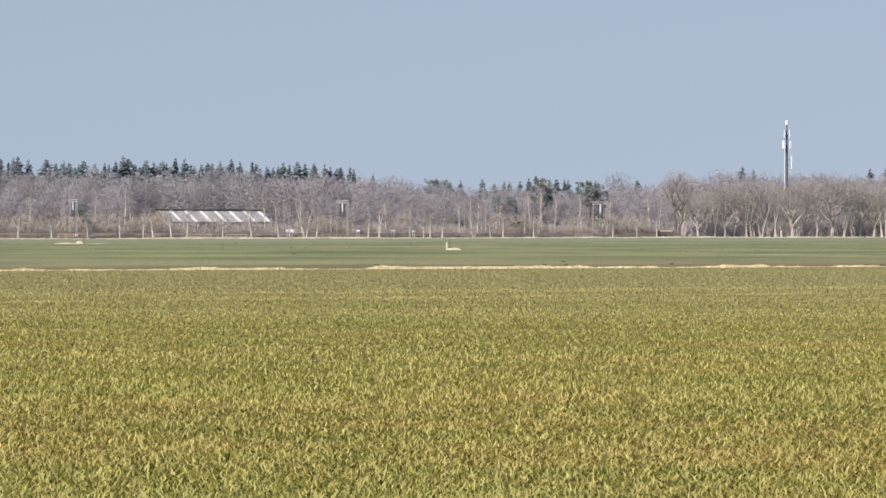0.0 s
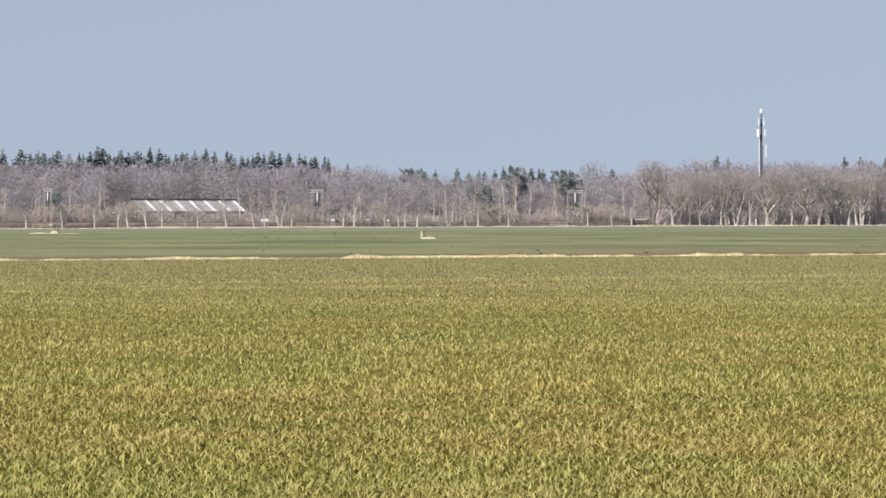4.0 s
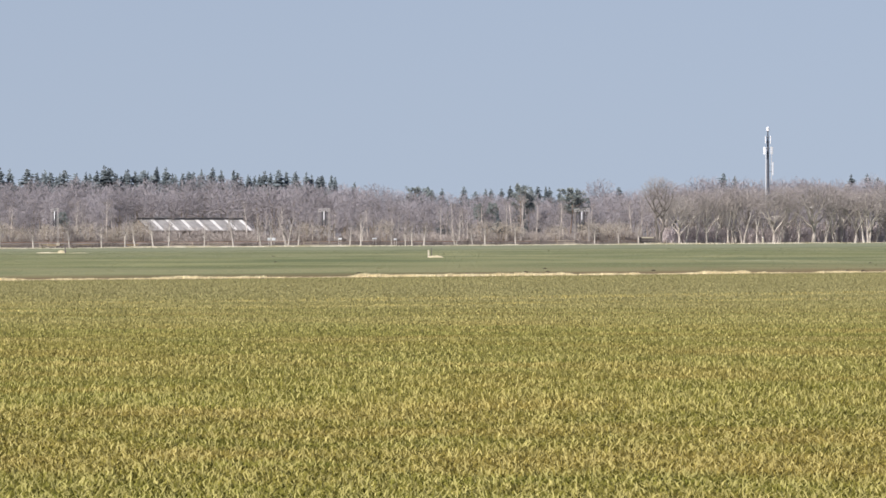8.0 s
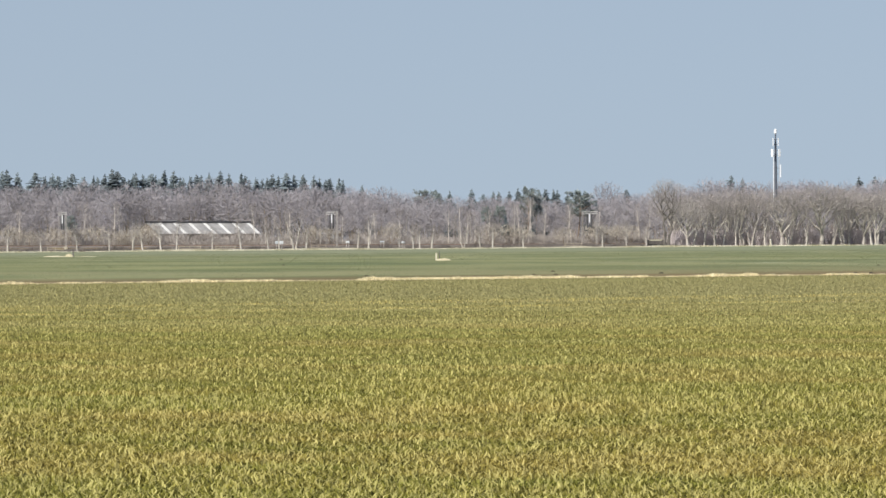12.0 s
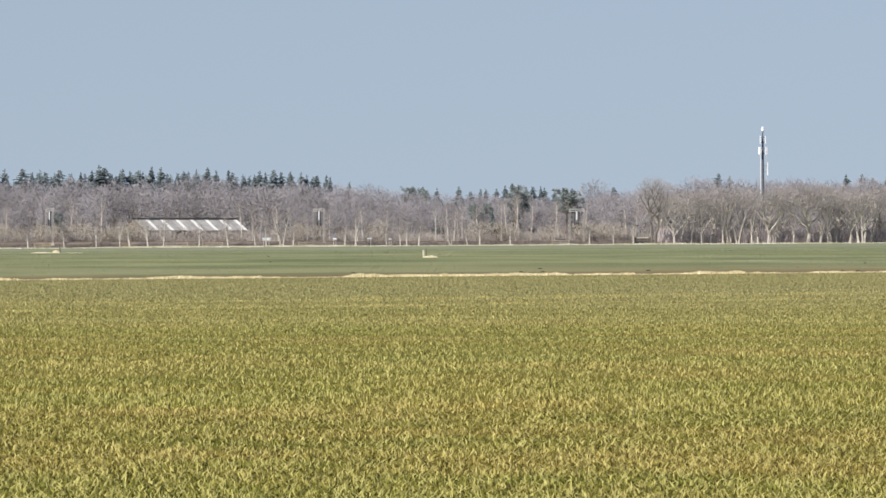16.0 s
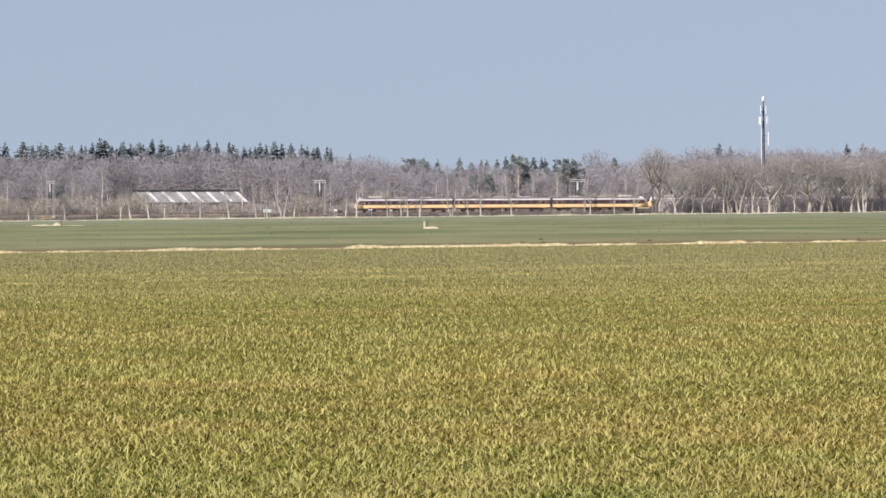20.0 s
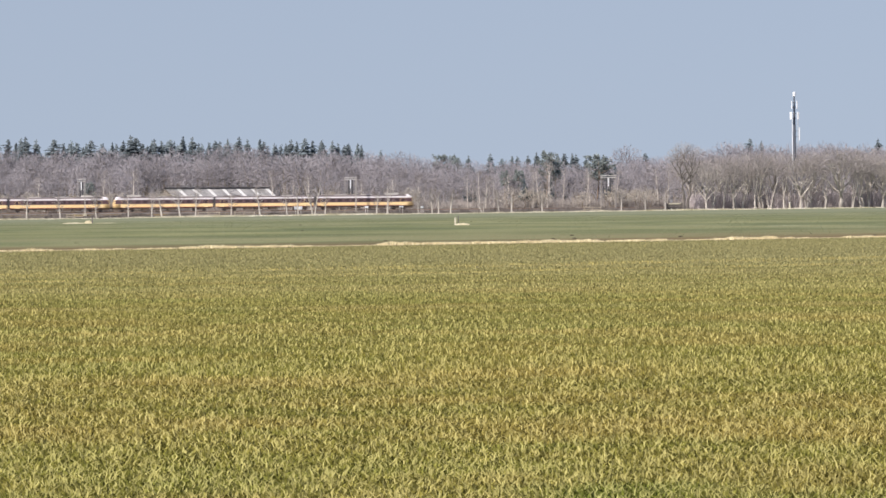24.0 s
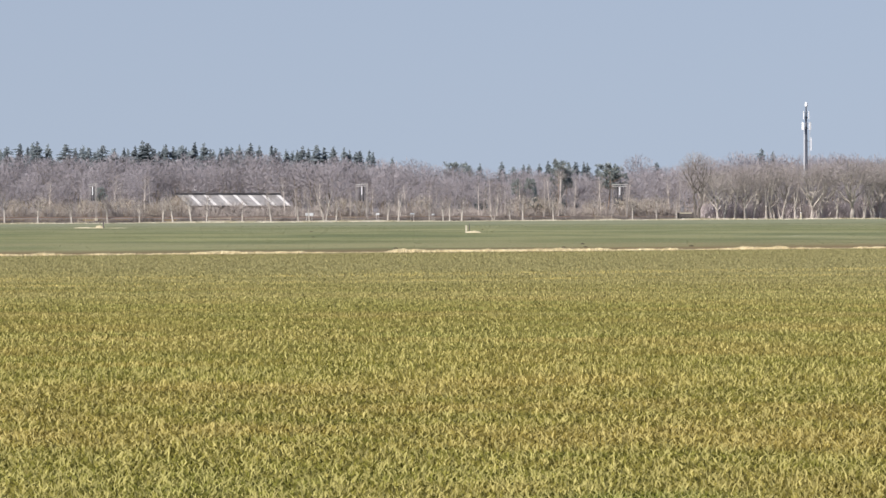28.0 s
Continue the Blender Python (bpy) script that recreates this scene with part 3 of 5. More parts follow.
def bare_tree(seed, h, clear, spread, limbs, subs, twigs, up, r0, wander=0.04, tw=0.020, fork=1, limb=0.42):
    """Wood and twigs of one leafless tree: trunk, limbs, branches, fine twigs."""
    rng = random.Random(seed)
    wood, fine = Shape(), Shape()
    leaders = []
    for s in range(fork):
        p = Vector((0.25 * (s - (fork - 1) / 2), rng.uniform(-0.1, 0.1), -0.3))
        lean = Vector((rng.uniform(-0.08, 0.08) + 0.16 * (s - (fork - 1) / 2), rng.uniform(-0.08, 0.08), 1))
        pts, top, n = [p.copy()], h * rng.uniform(0.82, 0.95), 7
        for i in range(n):
            lean += Vector((rng.gauss(0, wander), rng.gauss(0, wander), 0))
            p = p + lean.normalized() * ((top + 0.3) / n)
            pts.append(p.copy())
        for i in range(n):
            f0, f1 = 1 - i / n, 1 - (i + 1) / n
            wood.tube(pts[i], pts[i + 1], r0 * (0.12 + 0.88 * f0) * (1.15 if i == 0 else 1), r0 * (0.12 + 0.88 * f1), 6, False)
        leaders.append(pts)
    for i in range(limbs):
        pts = leaders[i % fork]
        u = clear / h + (1 - clear / h) * (i + rng.random()) / limbs * 0.98
        k = min(len(pts) - 2, int(u * (len(pts) - 1)))
        p = pts[k].lerp(pts[k + 1], u * (len(pts) - 1) - k)
        rise = (u - clear / h) / max(1e-3, 1 - clear / h)
        a = i * 2.4 + rng.uniform(-0.5, 0.5)
        length = spread * (0.45 + 1.0 * math.sin(math.pi * min(1, 0.18 + 0.75 * rise))) * rng.uniform(0.65, 1.1) * 0.8
        d = Vector((math.cos(a), math.sin(a), up + 0.8 * rise + rng.uniform(-0.1, 0.25))).normalized()
        r = r0 * limb * (1 - 0.64 * rise)
        tips, q = [p], p
        for j in range(3):
            d = (d + Vector((rng.gauss(0, 0.22), rng.gauss(0, 0.22), rng.gauss(0.08, 0.14)))).normalized()
            e = q + d * length / 3
            wood.tube(q, e, r * (1 - j * 0.3), r * (0.72 - j * 0.3), 3, False)
            tips.append(e)
            q = e
        for b in range(subs):
            g = rng.uniform(0.5, 3.0)
            j = min(2, int(g))
            s = tips[j].lerp(tips[j + 1], g - j)
            bd = (d + Vector((rng.gauss(0, 0.75), rng.gauss(0, 0.75), rng.gauss(0.25, 0.5)))).normalized()
            bl = length * rng.uniform(0.28, 0.6)
            e = s + bd * bl
            fine.sliver(s, e, tw * 1.7, rng)
            for _ in range(twigs):
                w = s.lerp(e, rng.uniform(0.2, 1.0))
                td = (bd + Vector((rng.gauss(0, 0.7), rng.gauss(0, 0.7), rng.gauss(0.2, 0.5)))).normalized()
                fine.sliver(w, w + td * bl * rng.uniform(0.3, 0.75), tw * rng.uniform(0.6, 1.1), rng)
    return wood, fine


def dome_tree(seed, h, clear, wide, mains, sprays, r0, tw, fork=1, side=6, bare=0.0, limb=1.0):
    """A leafless tree with a rounded crown: curved main limbs, side limbs, sprays of fine twigs under the outline."""
    rng = random.Random(seed)
    wood, fine = Shape(), Shape()
    cz = clear * 0.35 + h * 0.56
    size = Vector((wide, wide, h - cz))

    def shell(d, rho):
        lump = 0.93 + 0.16 * noise.noise(d * 2.1 + Vector((seed, 0, 0)))
        k = rho * lump
        return Vector((d.x * size.x * k, d.y * size.y * k, cz + d.z * size.z * k * (1.0 if d.z > 0 else 0.8)))

    tops = []
    for s in range(fork):
        off = s - (fork - 1) / 2
        p = Vector((0.5 * off, 0, -0.3))
        stem = [p]
        for j in range(8):
            q = p + Vector((off * 0.2 + rng.gauss(0, 0.012 * h), rng.gauss(0, 0.012 * h), (h * 0.66 + 0.3) / 8))
            wood.tube(p, q, r0 * (1.2 if j == 0 else 1 - 0.11 * j), r0 * (0.89 - 0.11 * j), 7, False)
            stem.append(q)
            p = q
        tops.append(stem)
    for i in range(mains):
        rise = (i + rng.random()) / mains
        g = 8 * (clear / (0.66 * h) + (0.98 - clear / (0.66 * h)) * rise ** 1.3)
        p = tops[i % fork][int(g)].lerp(tops[i % fork][int(g) + 1], g - int(g))
        a, el = i * 2.4 + rng.uniform(-0.4, 0.4), 0.08 + 1.32 * rise
        d = Vector((math.cos(a) * math.cos(el), math.sin(a) * math.cos(el), math.sin(el)))
        e = shell(d, 0.86)
        bend = p.lerp(e, 0.45) + Vector((math.cos(a), math.sin(a), 0)) * rng.uniform(0.0, 0.14) * wide + Vector((0, 0, rng.uniform(-0.8, 0.8)))
        r, q, line = r0 * limb * rng.uniform(0.36, 0.55) * (1 - 0.4 * rise), p, [p]
        for j in range(1, 6):
            u = j / 5
            w = p * (1 - u) ** 2 + bend * 2 * u * (1 - u) + e * u * u + Vector((rng.gauss(0, 0.25), rng.gauss(0, 0.25), rng.gauss(0, 0.22)))
            wood.tube(q, w, r * (1.12 - 0.2 * j), r * (0.92 - 0.17 * j), 4, False)
            line.append(w)
            q = w
        for b in range(5):
            s0 = line[rng.randint(2, 4)].lerp(line[5], rng.uniform(0, 0.7))
            g = (d + Vector((rng.gauss(0, 0.45), rng.gauss(0, 0.45), rng.gauss(0.1, 0.35)))).normalized()
            e2 = shell(g, rng.uniform(0.7, 0.95))
            wood.tube(s0, s0.lerp(e2, 0.55) + Vector((0, 0, rng.uniform(0, 0.25))), r * 0.34, r * 0.12, 3, False)
    for _ in range(sprays):
        d = Vector((rng.gauss(0, 1), rng.gauss(0, 1), rng.gauss(0.35, 0.9))).normalized()
        p = shell(d, 1 - 0.68 * rng.random() ** 1.7)
        if p.z < bare * h and rng.random() < 0.85:
            continue
        g = (d + Vector((rng.gauss(0, 0.45), rng.gauss(0, 0.55), rng.gauss(0.12, 0.4)))).normalized()
        length = rng.uniform(0.075, 0.14) * (wide + h) * 0.45
        p = p - g * length * 0.9
        q = p + g * length
        fine.sliver(p, q, tw * 1.2, rng)
        for _ in range(side):
            w = p.lerp(q, rng.uniform(0.15, 0.95))
            td = (g + Vector((rng.gauss(0, 0.65), rng.gauss(0, 0.65), rng.gauss(0.1, 0.45)))).normalized()
            fine.sliver(w, w + td * length * rng.uniform(0.3, 0.6), tw * rng.uniform(0.6, 1.0), rng)
    return wood, fine


def make_tree(name, args, bark, twig, label, group, category="tree", shape=bare_tree):
    wood, fine = shape(**args)
    t = thing(name, Matrix(), label, category, group)
    part("trunk", wood, bark, t)
    part("crown", fine, twig, t, "crown of fine leafless twigs")
    return t


class Kind:
    """A few models of one kind of plant; the first use of each takes the model itself, later ones copies."""

    def __init__(self, models, heights):
        self.models, self.heights, self.used = models, heights, set()

    def put(self, i, x, y, height, turn, sink=0.0, wide=1.0, tilt=0.0):
        i %= len(self.models)
        s = height / self.heights[i]
        m = Matrix.LocRotScale((x, y, gz(x, y) - sink), Euler((0, radians(tilt), radians(turn))), (s * wide, s * wide, s))
        if i in self.used:
            return copy_thing(self.models[i], m @ self.undo(i))
        self.used.add(i)
        self.models[i].matrix_basis = m
        return self.models[i]

    def undo(self, i):
        """copy_thing puts the model's own scale on top, so take it off first."""
        a = self.models[i].scale
        return Matrix.Diagonal((1 / a.x, 1 / a.y, 1 / a.z, 1))


YOUNG = Kind([make_tree("young_tree", dict(seed=20 + i, h=6.5, clear=2.3, spread=2.0, limbs=15, subs=6, twigs=13, up=0.55, r0=0.20 + 0.02 * i,
                                           wander=0.03, tw=0.016, fork=1, limb=0.24), M_BARK_PALE, M_TWIG,
                        "young bare tree with a pale trunk at the field's edge", "trees along the field edge") for i in range(4)], [6.5] * 4)
FORKED = Kind([make_tree("forked_tree", dict(seed=40 + i, h=9.0, clear=1.6, spread=2.6, limbs=16, subs=5, twigs=9, up=0.6, r0=0.22,
                                             wander=0.05, tw=0.017, fork=2, limb=0.28), M_BARK_PALE, M_TWIG,
                         "bare tree with a forked pale trunk at the field's edge", "trees along the field edge") for i in range(2)], [9.0] * 2)
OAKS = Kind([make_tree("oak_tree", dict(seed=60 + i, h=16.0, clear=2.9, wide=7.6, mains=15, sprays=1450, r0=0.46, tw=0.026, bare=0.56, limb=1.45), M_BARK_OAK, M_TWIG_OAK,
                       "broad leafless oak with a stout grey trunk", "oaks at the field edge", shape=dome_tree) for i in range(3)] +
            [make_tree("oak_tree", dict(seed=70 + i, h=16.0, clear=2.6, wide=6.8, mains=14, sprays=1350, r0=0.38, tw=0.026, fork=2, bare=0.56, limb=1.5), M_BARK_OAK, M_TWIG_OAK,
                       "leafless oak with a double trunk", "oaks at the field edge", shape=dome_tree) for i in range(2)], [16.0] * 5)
TALL_OAK = Kind([make_tree("oak_tree", dict(seed=75, h=17.6, clear=6.5, wide=5.8, mains=20, sprays=560, r0=0.42, tw=0.030, fork=2, bare=0.55), M_BARK_DARK, M_TWIG,
                           "tall dark leafless oak with an open crown", "oaks at the field edge", shape=dome_tree)], [17.6])
BIRCHES = Kind([make_tree("birch_tree", dict(seed=80 + i, h=13.0, clear=4.5, spread=2.6, limbs=16, subs=6, twigs=10, up=0.9, r0=0.20,
                                             wander=0.03, tw=0.018, fork=1, limb=0.26), M_BARK_BIRCH, M_TWIG,
                          "slender bare birch with a whitish trunk", "birches behind the railway") for i in range(3)], [13.0] * 3)
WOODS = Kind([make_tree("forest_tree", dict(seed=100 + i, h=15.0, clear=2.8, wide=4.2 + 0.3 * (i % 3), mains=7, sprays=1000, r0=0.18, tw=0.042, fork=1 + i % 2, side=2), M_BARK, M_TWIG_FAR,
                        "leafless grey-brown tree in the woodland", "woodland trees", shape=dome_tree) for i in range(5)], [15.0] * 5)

BUSHES = Kind([make_tree("willow_bush", dict(seed=140 + i, h=6.0, clear=0.5, wide=3.0 + 0.4 * i, mains=9, sprays=460, r0=0.10, tw=0.034, fork=2, side=4), M_BARK, M_WILLOW,
                         "rounded leafless willow bush behind the railway", "bushes along the railway", "bush", dome_tree) for i in range(3)], [6.0] * 3)

# bearings from the camera's stand, x / y, of the trees along the far edge
YOUNG_X = [-120.5, -116.9, -108.8, -100.6, -91.8, -84.1, -75.9, -71.3, -67.7, -58.8, -51.6, -44.7, -41.9, -38.5, -35.3, -22.4, -11.6, -8.2, -6.5, -3.6, 9.0, 12.1, 20.0, 52.0, 46.8, 40.5]
rng = random.Random(8)
for i, x in enumerate(YOUNG_X):
    YOUNG.put(i, x, EDGE_Y + EDGE_K * x + rng.uniform(1.0, 3.0), rng.uniform(5.6, 7.4), rng.uniform(0, 360), 0.0, rng.uniform(0.85, 1.15), rng.uniform(-4, 4))
for i, x in enumerate([-19.5, 4.6, -78.3, -38.1]):
    FORKED.put(i, x, EDGE_Y + EDGE_K * x + rng.uniform(1.0, 3.0), rng.uniform(7.5, 10.0), rng.uniform(-20, 20))
for i, x in enumerate([64.6, 67.4, 72.6, 76.0, 79.8, 83.6, 85.4, 89.6, 91.0, 94.6, 101.6, 106.4, 112.0, 116.0, 121.2]):
    FORKED.put(i + i // 3, x, EDGE_Y + EDGE_K * x + rng.uniform(1.0, 7.0), rng.uniform(7.5, 11.5), rng.uniform(0, 360), 0.0, rng.uniform(0.8, 1.1), rng.uniform(-7, 7))
# the oaks: place along the edge, distance behind it, height
OAK_ROWS = [(62.8, 1.0, 13.2), (70.1, 3.0, 14.3), (74.3, 14.0, 15.8), (77.6, 6.0, 15.2), (81.7, 16.0, 15.9), (87.8, 2.0, 15.2), (92.3, 13.0, 16.0), (98.3, 1.0, 16.4), (104.4, 4.0, 15.2), (107.7, 15.0, 16.2), (109.8, 3.0, 14.2), (113.3, 2.0, 15.0), (118.8, 8.0, 16.0), (124.2, 3.0, 15.6), (66.8, 16.0, 15.2), (60.1, 18.0, 13.8)]
TALL_OAK.put(0, 57.4, EDGE_Y + EDGE_K * 57.4 + 2.0, 18.2, 20.0)
for i, (x, back, h) in enumerate(OAK_ROWS):
    OAKS.put((0, 3, 1, 4, 2)[i % 5], x, EDGE_Y + EDGE_K * x + back, h, i * 67.0, 0.0, 1.3 if x == 98.3 else 1.0)
for i, (x, back, h) in enumerate([(-95.3, 14.0, 12.5), (-93.7, 16.0, 12.0), (-87.8, 15.0, 13.0), (-86.5, 17.0, 12.5), (-33.4, 12.0, 9.5), (-27.6, 13.0, 9.5), (-12.2, 13.0, 10.5), (-10.8, 15.0, 10.0), (4.3, 12.0, 11.5), (18.5, 12.0, 12.0), (20.3, 16.0, 13.0), (22.4, 13.0, 14.0), (23.4, 17.0, 13.0), (33.2, 13.0, 11.5), (34.4, 16.0, 12.0), (41.8, 15.0, 11.0), (-18.8, 14.0, 11.0), (11.6, 15.0, 11.0), (-51.3, 18.0, 12.0), (-112.2, 16.0, 12.0), (0.9, 13.0, 10.0), (2.4, 14.0, 9.0), (5.8, 13.0, 11.0), (7.0, 15.0, 10.0), (7.9, 14.0, 9.5), (-20.1, 12.0, 9.0), (26.6, 14.0, 12.0), (-47.9, 13.0, 9.0), (-46.2, 15.0, 10.0), (-41.0, 13.0, 11.0), (-42.4, 15.0, 10.0), (53.0, 14.0, 13.0), (55.4, 13.0, 12.0)]):
    BIRCHES.put(i, x, TRACK_Y + TRACK_K * x + back, h, i * 71.0)
for i, x in enumerate([-120.3, -114.2, -109.0, -102.7, -97.5, -92.4, -86.3, -81.1, -83.6, -78.0, -36.0, 12.3, 17.2, 21.0, 43.2, 47.1, -14.2, 32.2, 50.5, 40.2, -30.5]):
    BUSHES.put(i, x, TRACK_Y + TRACK_K * x + rng.uniform(9, 13), rng.uniform(5.6, 7.4), i * 47.0)


def wood_top(x):
    """Height of the leafless woodland along its front."""
    pts = ((-150, 20.2), (-126, 20.0), (-95, 20.4), (-84, 19.7), (-72, 19.5), (-67, 21.4), (-59, 19.8), (-40, 20.0), (-28, 19.8), (-22, 18.4), (-9, 17.0),
           (4, 15.8), (37, 15.5), (55, 16.6), (63, 18.8), (72, 19.9), (95, 19.8), (103, 20.8), (150, 20.6))
    for (a, ha), (b, hb) in zip(pts, pts[1:]):
        if a <= x <= b:
            return ha + (hb - ha) * (x - a) / (b - a)
    return 16.0


rng = random.Random(15)
n = 0
for back, step, share in ((24, 5.2, 0.60), (40, 4.6, 0.78), (62, 4.4, 0.90), (88, 3.8, 1.0)):
    x = -136.0
    while x < 142:
        y = TRACK_Y + TRACK_K * x + back + rng.uniform(-8, 8)
        if not (-90 < x < -38 and back < 60):
            WOODS.put(n * 3 + (n // 7), x, y, wood_top(x) * share * rng.uniform(0.9, 1.05), rng.uniform(0, 360), 0.2, rng.uniform(0.85, 1.15))
            n += 1
        x += step * rng.uniform(0.7, 1.3)

for i in range(14):
    x = 61 + i * 5.6 + rng.uniform(-2, 2)
    WOODS.put(i * 2 + 1, x, EDGE_Y + EDGE_K * x + rng.uniform(20, 32), rng.uniform(10.0, 13.0), rng.uniform(0, 360), 0.2, 1.0)

WOODS.put(2, 47.7, 1062.0, 20.0, 30.0, 0.2, 1.0)
WOODS.put(4, 51.5, 1066.0, 16.0, 90.0, 0.2, 1.0)

# ---------- evergreens ----------


def fir_shape(seed, h=20.0, r=3.0):
    rng = random.Random(seed)
    wood, fine = Shape(), Shape()
    wood.tube((0, 0, -0.4), (0, 0, h * 0.55), 0.26, 0.14, 6, False).tube((0, 0, h * 0.55), (0, 0, h), 0.14, 0.015, 5, False)
    z = h * 0.30
    while z < h - 0.25:
        f = 1 - z / h
        reach = r * f ** 0.82 * rng.uniform(0.55, 1.25) + 0.16
        n = max(4, int(5 + 7 * f))
        for i in range(n):
            a = 2 * math.pi * i / n + rng.uniform(-0.4, 0.4)
            out = Vector((math.cos(a), math.sin(a), 0))
            if rng.random() < 0.08:
                continue
            length = reach * rng.uniform(0.5, 1.2) * (0.85 + 0.75 * noise.noise((math.cos(a) * 0.9 + seed, math.sin(a) * 0.9, z * 0.33)))
            p = Vector((0, 0, z + rng.uniform(-0.9, 0.8)))
            q = p + out * length + Vector((0, 0, -0.22 * length + rng.uniform(-0.1, 0.2)))
            s = Vector((-out.y, out.x, 0)) * length * 0.42
            m = p.lerp(q, 0.55)
            k = len(fine.v)
            fine.v += [p, m + s - Vector((0, 0, 0.22)), q, m - s - Vector((0, 0, 0.22)), m + Vector((0, 0, 0.14))]
            fine.f += [(k, k + 1, k + 4), (k + 1, k + 2, k + 4), (k + 2, k + 3, k + 4), (k + 3, k, k + 4)]
            for _ in range(2):
                w = p.lerp(q, rng.uniform(0.3, 0.95))
                fine.sliver(w, w + s * rng.uniform(-1.6, 1.6) + Vector((0, 0, rng.uniform(-0.55, -0.1))), 0.13, rng)
        z += 0.18 + 0.30 * f * rng.uniform(0.6, 1.4)
    return wood, fine


def pine_shape(seed, h=16.0, wide=3.4, low=0.45):
    rng = random.Random(seed)
    wood, fine = Shape(), Shape()
    pts = [Vector((0, 0, -0.4))]
    for i in range(6):
        pts.append(pts[-1] + Vector((rng.gauss(0, 0.16), rng.gauss(0, 0.16), h * 0.93 / 6)))
    for i in range(6):
        wood.tube(pts[i], pts[i + 1], 0.27 * (1 - i * 0.13), 0.27 * (0.87 - i * 0.13), 6, False)
    for i in range(22):
        u = low + (1 - low) * (i + rng.random()) / 22
        k = min(5, int(u * 6))
        p = pts[k].lerp(pts[k + 1], u * 6 - k)
        a = i * 2.4 + rng.uniform(-0.4, 0.4)
        length = wide * (1.15 - 0.75 * abs(u - low - 0.15) / (1 - low)) * rng.uniform(0.5, 1.0)
        q = p + Vector((math.cos(a) * length, math.sin(a) * length, length * rng.uniform(0.1, 0.5)))
        wood.tube(p, q, 0.07, 0.03, 4, False)
        for g in range(4):
            c = p.lerp(q, rng.uniform(0.45, 1.05)) + Vector((rng.gauss(0, 0.25), rng.gauss(0, 0.25), rng.gauss(0.15, 0.2)))
            size = rng.uniform(0.65, 1.15)
            for _ in range(20):
                d = Vector((rng.gauss(0, 1), rng.gauss(0, 1), rng.gauss(0.25, 0.55))).normalized()
                s = c + d * size * rng.uniform(0.1, 0.6)
                fine.sliver(s, s + d * size * rng.uniform(0.4, 0.8), 0.14, rng)
    return wood, fine


def evergreen(name, shape, bark, needles, label, group):
    t = thing(name, Matrix(), label, "tree", group)
    part("trunk", shape[0], bark, t)
    part("crown", shape[1], needles, t, "blue-green needles, paled with painted haze")
    return t


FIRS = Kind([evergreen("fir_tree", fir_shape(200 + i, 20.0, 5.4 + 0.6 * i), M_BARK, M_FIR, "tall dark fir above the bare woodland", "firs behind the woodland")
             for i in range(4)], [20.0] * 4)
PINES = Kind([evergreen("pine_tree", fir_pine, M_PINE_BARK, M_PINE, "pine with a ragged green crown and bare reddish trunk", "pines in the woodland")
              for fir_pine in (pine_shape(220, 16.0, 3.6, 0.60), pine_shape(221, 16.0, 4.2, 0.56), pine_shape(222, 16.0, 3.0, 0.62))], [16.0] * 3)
FIR_X = [-157.8, -153.2, -148.6, -144.0, -142.5, -139.2, -133.8, -131.2, -129.2, -127.0, -124.6, -121.4, -118.6, -115.5, -112.2, -108.8, -106.6, -104.2, -102.4, -100.2, -98.7, -95.9, -93.1, -91.3, -89.1, -86.1, -83.9, -80.4, -77.4, -73.9, -70.6, -65.8, -61.7, -58.0, -56.4, -54.3, -52.1, -49.7, -46.4, -42.9, -41.0, -37.3, -34.6, -27.7, 1.5, 8.3, 12.6, 15.5, 17.4, 21.1, 23.7, 30.7, 32.9, 35.3, 37.1, 39.5, 59.0, 93.7, 97.2, 135.3, 140.8, 144.0, 149.0]
FIR_TOP = [25.3, 24.5, 24.9, 25.4, 25.6, 24.8, 25.2, 23.7, 24.6, 23.8, 22.3, 24.7, 23.4, 23.9, 24.3, 25.8, 25.4, 22.6, 22.6, 24.6, 24.0, 24.8, 23.5, 25.3, 25.3, 23.2, 22.5, 23.0, 24.7, 25.2, 24.3, 24.0, 22.4, 22.9, 24.0, 23.6, 24.9, 23.8, 23.9, 23.6, 22.8, 22.8, 22.6, 20.5, 18.5, 19.0, 17.7, 18.1, 18.2, 18.4, 19.3, 19.1, 18.9, 18.9, 18.7, 17.7, 18.9, 23.0, 22.4, 22.8, 22.7, 22.0, 22.3]
rng = random.Random(31)
for i, (x, top) in enumerate(zip(FIR_X, FIR_TOP)):
    y = 1180 + rng.uniform(-6, 6)
    FIRS.put(i * 3 + i // 5, x, y, top - gz(x, y), rng.uniform(0, 360), 0.2, rng.uniform(0.95, 1.5) * (1.4 if x > 60 else 1.35), rng.uniform(-2, 2))
